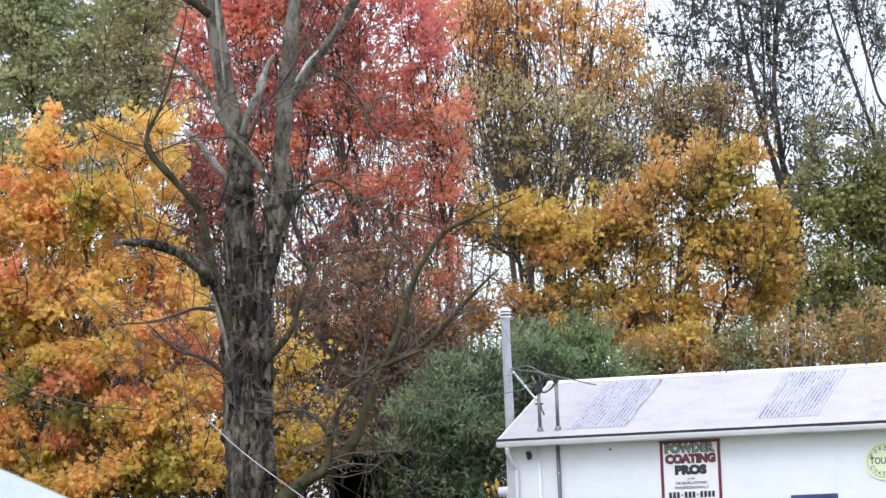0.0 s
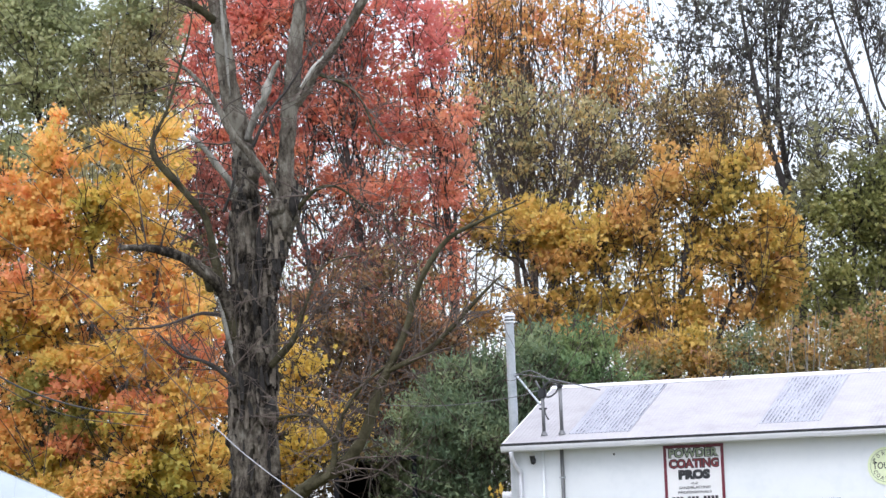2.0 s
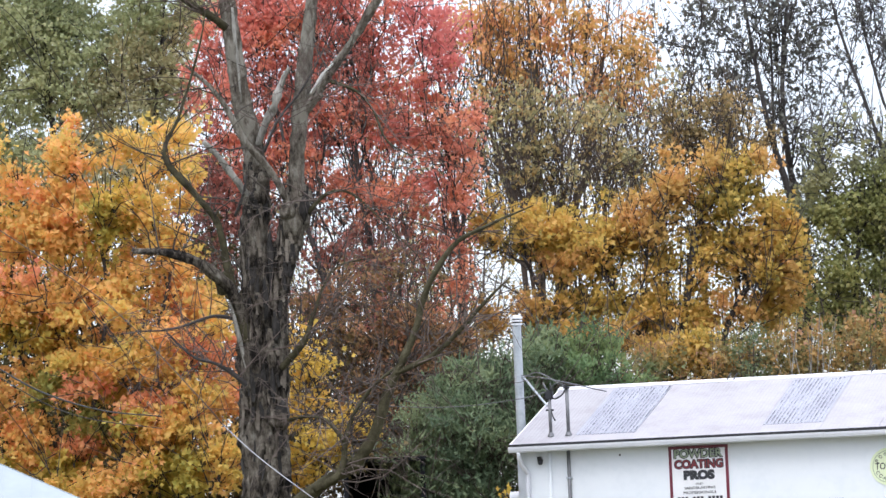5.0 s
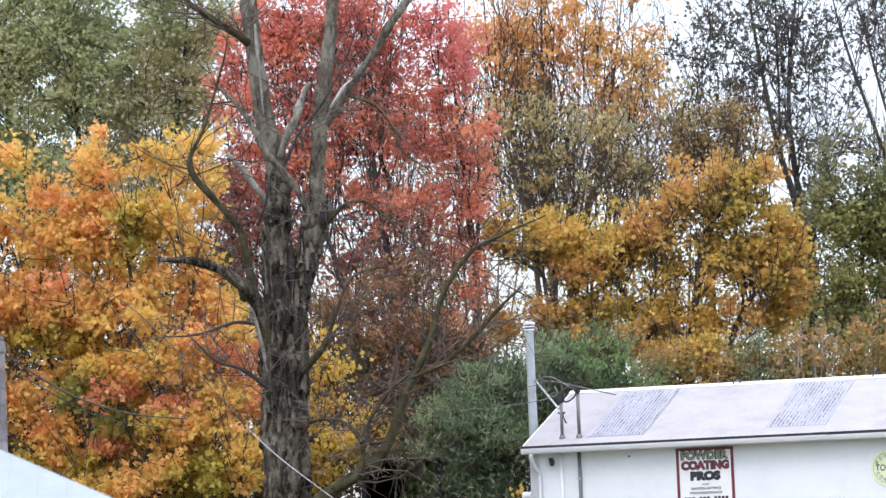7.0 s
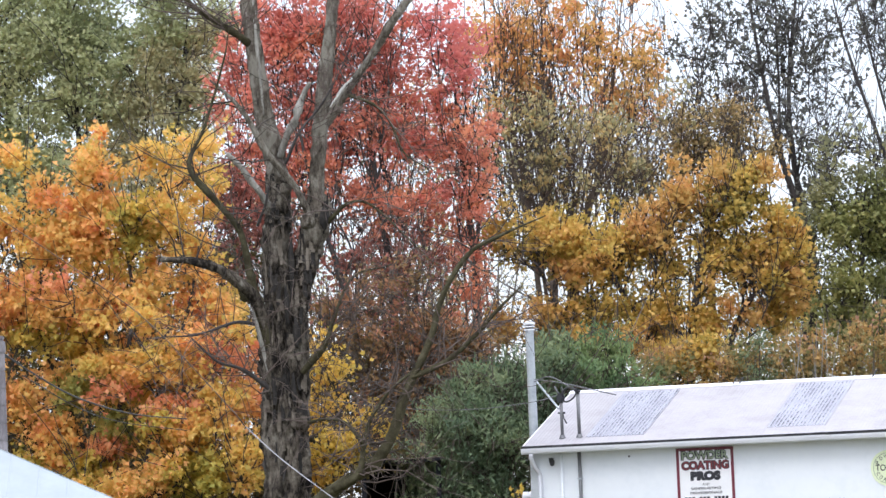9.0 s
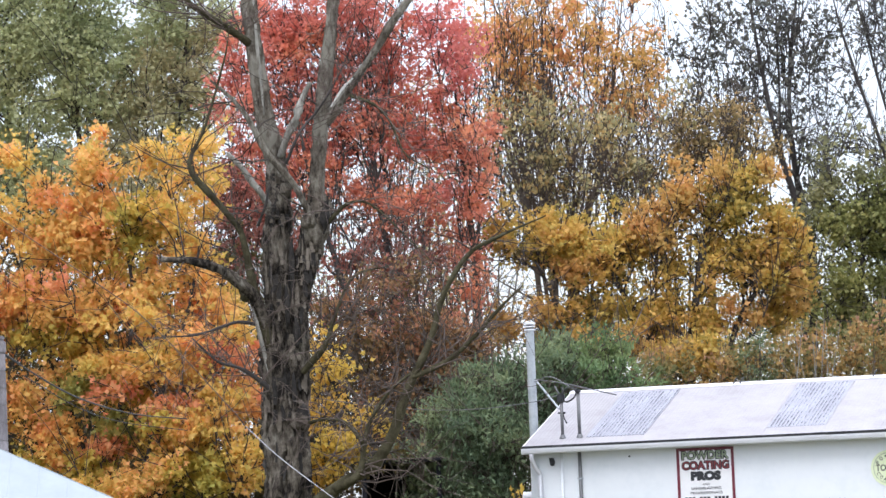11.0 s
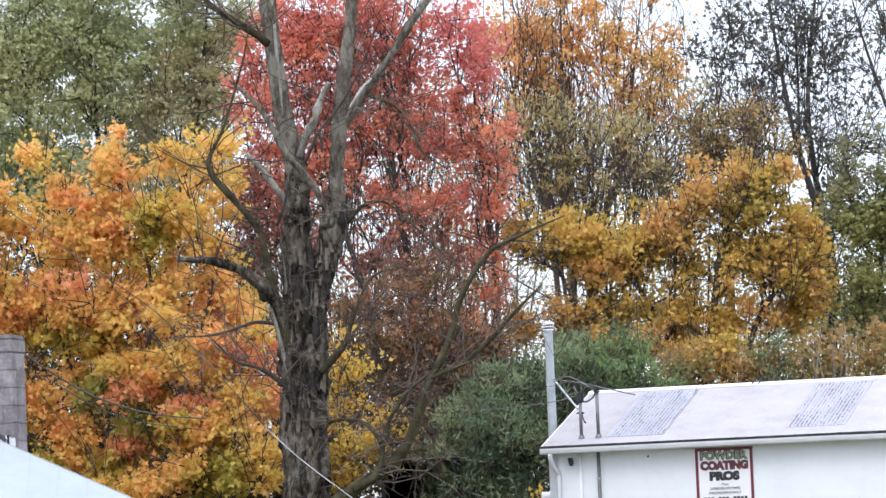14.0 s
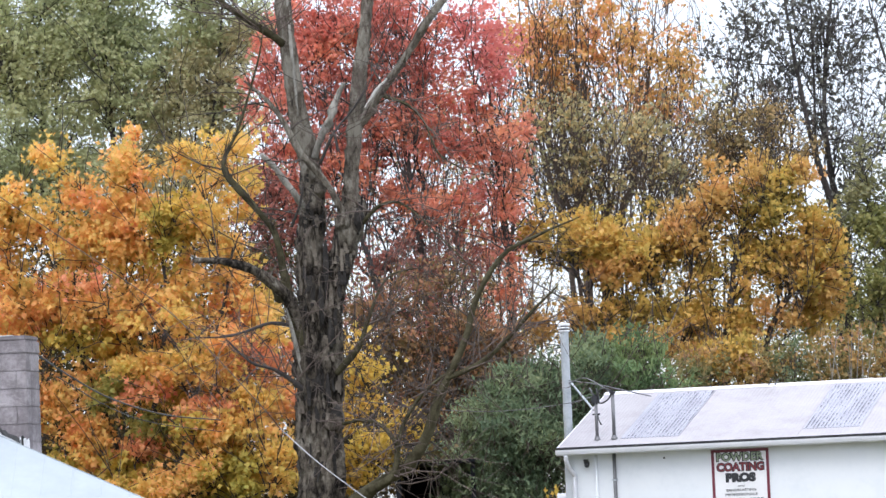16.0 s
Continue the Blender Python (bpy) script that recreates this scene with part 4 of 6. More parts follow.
bare_limb("low_limb", [(-2.80, 75.90, 2.01, 0.175), (-2.20, 75.60, 2.47, 0.124), (-1.58, 75.40, 2.82, 0.111), (-1.18, 75.20, 3.30, 0.101), (-0.87, 75.10, 4.10, 0.0907), (-0.60, 75.00, 4.63, 0.0773), (-0.31, 74.90, 5.21, 0.0638), (-0.03, 74.80, 6.06, 0.0538), (0.49, 74.70, 6.80, 0.0403), (1.16, 74.60, 7.14, 0.0302), (1.99, 74.50, 7.46, 0.0101)], M_LIMB)
bare_limb("low_limb", [(-0.71, 75.00, 4.49, 0.0605), (-0.03, 74.90, 4.76, 0.0504), (0.48, 74.80, 5.17, 0.0403), (0.99, 74.70, 5.69, 0.0302), (1.50, 74.60, 6.15, 0.0134)], M_LIMB)
bare_limb("low_limb", [(-2.31, 75.50, 2.41, 0.0672), (-1.80, 75.30, 2.69, 0.0672), (-1.67, 75.20, 3.32, 0.0504), (-1.48, 75.10, 3.80, 0.037), (-1.11, 75.00, 4.27, 0.0302), (-0.71, 75.00, 4.58, 0.0235)], M_LIMB)
bare_limb("low_limb", [(-1.69, 75.20, 3.26, 0.0403), (-2.01, 75.20, 3.66, 0.0336), (-2.36, 75.30, 3.76, 0.0269), (-2.75, 75.50, 3.72, 0.0336)], M_LIMB)
bare_limb("branch", [(-2.83, 75.80, 4.70, 0.07), (-2.37, 75.60, 5.20, 0.05), (-2.16, 75.50, 5.75, 0.035), (-1.76, 75.40, 6.50, 0.02), (-1.04, 75.30, 6.68, 0.01)], M_LIMB)
bare_limb("branch", [(-2.22, 75.80, 7.60, 0.05), (-1.85, 75.60, 7.93, 0.035), (-1.38, 75.50, 7.90, 0.022), (-0.69, 75.40, 7.22, 0.014), (-0.17, 75.30, 6.65, 0.008)], M_LIMB)
bare_limb("branch", [(-1.70, 75.70, 10.06, 0.035), (-1.24, 75.50, 9.85, 0.028), (-0.93, 75.40, 9.49, 0.022), (-0.68, 75.30, 8.87, 0.016), (-0.20, 75.20, 8.51, 0.01)], M_LIMB)
bare_limb("branch", [(-3.46, 75.80, 5.60, 0.045), (-4.04, 75.50, 5.72, 0.03), (-4.81, 75.30, 5.50, 0.02), (-5.50, 75.10, 5.47, 0.01)], M_DARKBARK)
bare_limb("branch", [(-3.47, 75.80, 4.39, 0.05), (-3.97, 75.50, 4.79, 0.032), (-4.44, 75.30, 4.96, 0.025), (-4.91, 75.20, 5.42, 0.012)], M_DARKBARK)
bare_limb("branch", [(-3.59, 75.60, 7.58, 0.03), (-3.40, 75.40, 8.00, 0.025), (-3.33, 75.30, 8.32, 0.02)], M_DARKBARK, grow=False)
bare_limb("branch", [(-3.00, 75.60, 8.77, 0.03), (-2.70, 75.50, 9.36, 0.025), (-2.29, 75.50, 9.84, 0.02), (-1.88, 75.40, 10.47, 0.012), (-1.39, 75.30, 11.55, 0.008)], M_DARKBARK)
bare_limb("branch", [(-3.64, 75.90, 11.19, 0.075), (-3.84, 75.70, 11.35, 0.07), (-4.20, 75.50, 11.58, 0.062), (-4.70, 75.30, 11.93, 0.055), (-5.19, 75.10, 12.46, 0.03)], M_LIMB)

bare_limb("bare_wood_strip", [(-3.40, 75.84, 9.76, 0.014), (-3.43, 75.85, 10.37, 0.028), (-3.47, 75.86, 10.93, 0.035), (-3.50, 75.87, 11.71, 0.0315), (-3.52, 75.88, 12.38, 0.014)], M_BARKPALE, 8, 0.5, False, "pale strip of wood without bark")
bare_limb("bare_wood_strip", [(-3.75, 75.58, 5.99, 0.014), (-3.66, 75.62, 5.60, 0.0385), (-3.57, 75.70, 5.16, 0.0385), (-3.50, 75.72, 4.72, 0.014)], M_BARKPALE, 8, 0.5, False, "pale strip of wood without bark")

def knot(name, at, size, mat, seed):
    """A lumpy swelling, or black rot with a hollow's dark put into its colour."""
    bm = bmesh.new()
    bmesh.ops.create_icosphere(bm, subdivisions=3, radius=1)
    for v in bm.verts:
        d = 1 + 0.32 * noise.noise(v.co * 1.7 + Vector((seed, 0, 0))) + 0.2 * noise.noise(v.co * 4.5 + Vector((0, seed, 0)))
        v.co = Vector([c * d * k + o for c, k, o in zip(v.co, size, np.array(at) - OFF[:3])])
    part(name, bm, mat, bare, smooth=True)


for k, (name, at, size, mat) in enumerate((
        ("burl", (-2.50, 75.85, 7.42), (0.2, 0.15, 0.34), M_BARK),
        ("burl", (-2.61, 75.75, 7.64), (0.15, 0.14, 0.16), M_BARK),
        ("rot_hollow", (-2.30, 75.74, 7.67), (0.075, 0.08, 0.2), M_BLACKWOOD),
        ("burl", (-3.12, 75.86, 8.08), (0.15, 0.12, 0.34), M_BARK),
        ("rot_hollow", (-3.27, 75.72, 7.93), (0.045, 0.05, 0.12), M_BLACKWOOD),
        ("burl", (-3.02, 75.80, 8.29), (0.13, 0.12, 0.14), M_BARK),
        ("burl", (-3.84, 75.62, 6.33), (0.17, 0.15, 0.2), M_LIMB),
        ("rot_hollow", (-2.96, 75.78, 6.80), (0.055, 0.06, 0.5), M_BLACKWOOD),
        ("rot_hollow", (-2.92, 75.70, 5.47), (0.06, 0.05, 0.28), M_BLACKWOOD),
        ("rot_hollow", (-2.86, 75.72, 3.87), (0.1, 0.06, 0.2), M_BLACKWOOD),
        ("rot_hollow", (-3.01, 75.66, 4.37), (0.05, 0.05, 0.3), M_BLACKWOOD),
        ("burl", (-2.93, 75.78, 3.77), (0.2, 0.16, 0.26), M_BARK),
        ("burl", (-3.32, 75.72, 4.93), (0.16, 0.14, 0.3), M_BARK),
        ("rot_hollow", (-3.08, 75.68, 5.97), (0.05, 0.05, 0.4), M_BLACKWOOD),
        ("burl", (-1.97, 75.90, 9.85), (0.12, 0.12, 0.14), M_BARK))):
    knot(name, at, size, mat, 3.7 * k)

# plates of loose bark that lift from the two trunks
plate_rng = np.random.default_rng(8)
pale_plates, dark_plates = ([], []), ([], [])
for line in tips[:2]:
    line = np.array(line)
    for _ in range(190):
        k = plate_rng.integers(0, len(line) - 3)
        cx, cy, cz, cr = line[k]
        w, long, wide = plate_rng.uniform(math.pi, 2 * math.pi), plate_rng.uniform(0.12, 0.5), plate_rng.uniform(0.018, 0.05)
        verts, faces = pale_plates if plate_rng.uniform() < 0.46 else dark_plates
        first, slant = len(verts), plate_rng.normal() * 0.12
        for q in (0.0, 0.35, 0.7, 1.0):
            r = cr * 1.04 + 0.012 + 0.035 * abs(q - 0.4) * plate_rng.uniform(0.4, 1.4)
            for side in (-1, 0, 1):
                a = w + slant * q + side * wide * (1 - 0.5 * abs(q - 0.5)) / cr + plate_rng.normal() * 0.02
                verts.append((cx + (r + 0.008 * (side == 0)) * math.cos(a), cy + (r + 0.008 * (side == 0)) * math.sin(a), cz + (0.5 - q) * long))
        for row in range(3):
            for c in range(2):
                i0 = first + row * 3 + c
                faces.append((i0, i0 + 1, i0 + 4, i0 + 3))
tagged(mesh_object("loose_bark", *pale_plates, M_PLATE, bare), kind="stuff")
tagged(mesh_object("loose_bark", *dark_plates, M_BLACKWOOD, bare), kind="stuff")
rng = np.random.default_rng(5)
twig_store, fine_store, low_store = ([], []), ([], []), ([], [])
for li, path in enumerate(tips):
    path = np.array(path)
    low = li >= 9
    for k in range(len(path)):
        if path[k, 3] > 0.115:
            continue
        for _ in range(2):
            if rng.uniform() < (0.66 if low else 0.8):
                continue
            s = path[k]
            w = path[min(k + 1, len(path) - 1), :3] - path[max(k - 1, 0), :3]
            w /= np.linalg.norm(w) + 1e-6
            d = w * 0.6 + rng.normal(size=3) * [0.75, 0.45, 0.55] + [0, 0, 0.15]
            d /= np.linalg.norm(d)
            ln = rng.uniform(0.6, 2.2)
            r0 = min(0.017, s[3] * 0.4)
            p = [np.array([*s[:3], r0])]
            for i in range(4):
                d = d + rng.normal(size=3) * 0.22
                d /= np.linalg.norm(d)
                p.append(np.array([*(p[-1][:3] + d * ln / 4), r0 * (1 - 0.2 * (i + 1))]))
            tube(low_store if low else twig_store, p, 4)
            for _ in range(5 if low else 4):
                q = p[rng.integers(1, 5)]
                e = d * 0.4 + rng.normal(size=3) * [0.6, 0.4, 0.55]
                e /= np.linalg.norm(e)
                l2 = rng.uniform(0.25, 0.8)
                m = q[:3] + e * l2 * 0.5 + rng.normal(size=3) * 0.05
                tube(low_store if low else fine_store, [np.array([*q[:3], 0.007]), np.array([*m, 0.0055]), np.array([*(q[:3] + e * l2), 0.003])], 3)
tagged(mesh_object("twig_mass", *twig_store, M_FINETWIG, bare), kind="stuff")
tagged(mesh_object("fine_twig_mass", *fine_store, M_FINETWIG, bare), kind="stuff")
tagged(mesh_object("low_twig_mass", *low_store, M_LOWTWIG, bare), kind="stuff")

# ---- the autumn trees ----
leafy_tree("maple_tree", "maple with dense orange and yellow autumn leaves", "tree",
           [[(-7.3, 84, -0.1, 0.149), (-7.43, 84.00, 2.78, 0.124), (-7.05, 84.00, 4.71, 0.093), (-6.73, 84.00, 6.89, 0.062), (-7.09, 84.00, 8.87, 0.031), (-7.40, 84.00, 10.36, 0.0062)],
            [(-7.2, 84.2, 0, 0.124), (-7.92, 84.30, 3.53, 0.0868), (-8.71, 84.50, 5.78, 0.0558), (-9.37, 84.50, 8.14, 0.0186)],
            [(-7.1, 83.8, 0, 0.124), (-6.40, 83.80, 3.95, 0.0868), (-5.57, 83.70, 6.34, 0.0558), (-5.12, 83.60, 8.51, 0.0186)]],
           [((-7.48, 84.00, 9.74), (0.32, 0.80, 1.00), 1, L_ORANGE), ((-7.37, 84.00, 8.45), (0.85, 0.80, 0.73), 1, L_ORANGE), ((-9.15, 84.00, 10.00), (0.55, 0.80, 0.67), 0.336, L_AMBER), ((-9.23, 84.00, 8.77), (0.67, 0.80, 0.73), 0.637, L_AMBER), ((-8.48, 84.00, 9.23), (0.55, 0.80, 0.37), 0.49, L_ORANGE), ((-8.21, 84.00, 8.12), (0.91, 0.80, 0.58), 0.9, L_ORANGE), ((-8.86, 84.00, 6.98), (1.28, 0.93, 0.58), 1, L_ORANGE), ((-7.78, 84.00, 6.63), (1.22, 0.86, 0.51), 1, L_ORANGE), ((-6.55, 84.00, 8.42), (0.75, 0.80, 0.61), 0.9, L_LIME), ((-6.74, 84.00, 7.77), (0.61, 0.80, 0.49), 0.9, L_LIME), ((-5.45, 84.00, 10.05), (0.95, 0.80, 0.29), 0.3, L_AMBER), ((-5.88, 84.00, 8.51), (0.85, 0.80, 0.55), 0.68, L_AMBER)]
           + [((-5.48, 84.00, 7.82), (0.61, 0.80, 0.49), 0.75, L_AMBER), ((-4.77, 84.00, 10.24), (0.39, 0.80, 0.27), 0.32, L_AMBER), ((-4.93, 84.00, 9.21), (0.39, 0.80, 0.41), 0.35, L_AMBER), ((-6.44, 84.00, 9.82), (0.73, 0.80, 0.49), 0.45, L_AMBER), ((-5.81, 84.00, 7.10), (0.95, 0.80, 0.56), 1, L_ORANGE), ((-5.41, 84.00, 6.35), (0.73, 0.80, 0.56), 0.85, L_ORANGE), ((-6.85, 84.00, 5.31), (1.44, 0.94, 0.44), 1.1, L_AMBER), ((-8.47, 84.00, 6.05), (1.10, 0.80, 0.49), 0.85, L_LIME), ((-8.86, 84.00, 5.21), (0.73, 0.80, 0.61), 0.7, L_ORANGE), ((-4.47, 84.00, 5.33), (0.61, 0.80, 0.55), 0.75, L_CORAL), ((-5.20, 84.00, 5.46), (0.55, 0.80, 0.41), 0.7, L_CORAL), ((-4.45, 84.00, 4.30), (0.73, 0.80, 0.61), 0.9, L_ORANGE)]
           + [((-7.26, 84.00, 4.08), (0.61, 0.80, 0.37), 0.95, L_LEAFGREEN), ((-7.30, 84.00, 3.62), (0.54, 0.80, 0.29), 1.1, L_CORAL), ((-6.00, 84.00, 3.57), (0.71, 0.80, 0.71), 1, L_AMBER), ((-5.41, 84.00, 2.91), (0.97, 0.80, 0.54), 1, L_LIME), ((-6.76, 84.00, 2.81), (1.03, 0.80, 0.46), 0.95, L_ORANGE), ((-7.90, 84.00, 3.14), (0.91, 0.80, 0.58), 0.85, L_LIME), ((-4.30, 84.00, 3.32), (0.51, 0.80, 0.79), 0.9, L_AMBER), ((-8.49, 84.00, 3.80), (0.91, 0.80, 0.61), 0.8, L_ORANGE), ((-9.26, 84.00, 4.38), (0.67, 0.80, 0.73), 0.7, L_ORANGE), ((-10.10, 84.00, 6.55), (0.73, 0.97, 1.22), 0.9, L_ORANGE), ((-10.16, 84.00, 8.51), (0.67, 0.94, 1.22), 0.9, L_AMBER), ((-10.17, 84.00, 4.60), (0.73, 0.91, 1.10), 0.8, L_ORANGE)]
           + [((-7.84, 84.00, 4.86), (0.85, 0.80, 0.41), 0.6, L_LEAFGREEN), ((-9.00, 84.00, 2.97), (0.73, 0.80, 0.55), 0.7, L_LIME), ((-6.40, 85.00, 6.44), (0.73, 0.80, 0.55), 0.7, L_AMBER), ((-7.30, 85.20, 5.75), (2.31, 1.50, 1.34), 0.45, L_ORANGE), ((-6.11, 85.20, 4.46), (2.07, 1.50, 1.46), 0.45, L_AMBER), ((-7.47, 85.20, 7.99), (2.07, 1.50, 1.34), 0.4, L_AMBER), ((-5.56, 85.00, 9.13), (0.85, 0.80, 0.73), 0.35, L_AMBER), ((-4.79, 85.00, 6.38), (0.49, 0.80, 0.97), 0.5, L_AMBER)]
           + [((-6.53, 82.80, 6.33), (0.85, 0.80, 0.41), 0.45, L_AMBER), ((-6.63, 82.80, 5.28), (1.28, 0.81, 0.34), 0.6, L_AMBER), ((-5.53, 82.80, 5.81), (0.73, 0.80, 0.44), 0.45, L_ORANGE), ((-5.94, 82.80, 4.38), (0.67, 0.80, 0.32), 0.35, L_CORAL), ((-8.37, 82.80, 7.13), (0.85, 0.80, 0.37), 0.45, L_CORAL), ((-4.97, 82.80, 4.70), (0.61, 0.80, 0.49), 0.5, L_AMBER), ((-7.47, 83.00, 2.53), (0.97, 0.80, 0.37), 0.8, L_AMBER)]
           + [((-5.70, 82.70, 4.13), (0.73, 0.80, 0.44), 0.5, L_ORANGE), ((-4.94, 82.70, 3.80), (0.49, 0.80, 0.49), 0.45, L_AMBER), ((-6.37, 82.70, 3.92), (0.55, 0.80, 0.37), 0.4, L_LIME), ((-4.44, 82.80, 5.88), (0.49, 0.80, 0.37), 0.4, L_AMBER)]
           + [((-5.32, 82.50, 2.94), (0.88, 0.80, 0.44), 0.6, L_LIME), ((-6.69, 82.50, 2.88), (0.73, 0.80, 0.39), 0.5, L_ORANGE), ((-4.30, 82.60, 3.21), (0.43, 0.80, 0.61), 0.5, L_AMBER), ((-5.96, 82.50, 3.42), (0.49, 0.80, 0.49), 0.4, L_AMBER), ((-7.36, 82.70, 4.80), (0.61, 0.80, 0.32), 0.3, L_CORAL)],
           L_ORANGE, M_DARKBARK, per_m2=1200, size=0.13, clump=0.33, seed=11, gap=0.22, twigs=200, loose=0.18,
           holes=[((-7.38, 84.00, 5.88), (0.58, 1, 0.32)), ((-6.14, 84.00, 4.73), (0.61, 1, 0.19)), ((-8.91, 84.00, 5.76), (0.44, 1, 0.19)), ((-7.87, 84.00, 3.89), (0.24, 1, 0.37))])
leafy_tree("maple_sapling", "small maple with bright yellow leaves behind the bare trunk", "tree",
           [[(-2.3, 86, -0.1, 0.1), (-2.57, 86.00, 2.60, 0.07), (-2.46, 86.00, 3.84, 0.05), (-2.52, 86.00, 5.34, 0.01)]],
           [((-2.47, 86.00, 3.46), (0.57, 0.80, 0.52), 1.1), ((-2.80, 86.00, 2.92), (0.50, 0.80, 0.50), 1), ((-2.84, 86.00, 5.72), (0.22, 0.80, 0.62), 0.5), ((-2.54, 86.00, 4.84), (0.52, 0.80, 0.69), 0.45), ((-1.82, 86.00, 4.03), (0.42, 0.80, 0.32), 0.5), ((-1.39, 86.00, 3.73), (0.25, 0.80, 0.32), 0.3), ((-3.18, 86.00, 4.36), (0.50, 0.80, 0.75), 0.6)]
           + [((-2.45, 85.20, 3.38), (0.55, 0.80, 0.47), 0.7), ((-1.70, 86.00, 3.93), (0.42, 0.80, 0.30), 0.3), ((-2.70, 85.50, 5.20), (0.32, 0.80, 0.50), 0.4)],
           L_YELLOW, M_DARKBARK, per_m2=682, size=0.13, clump=0.34, seed=12, twigs=50)
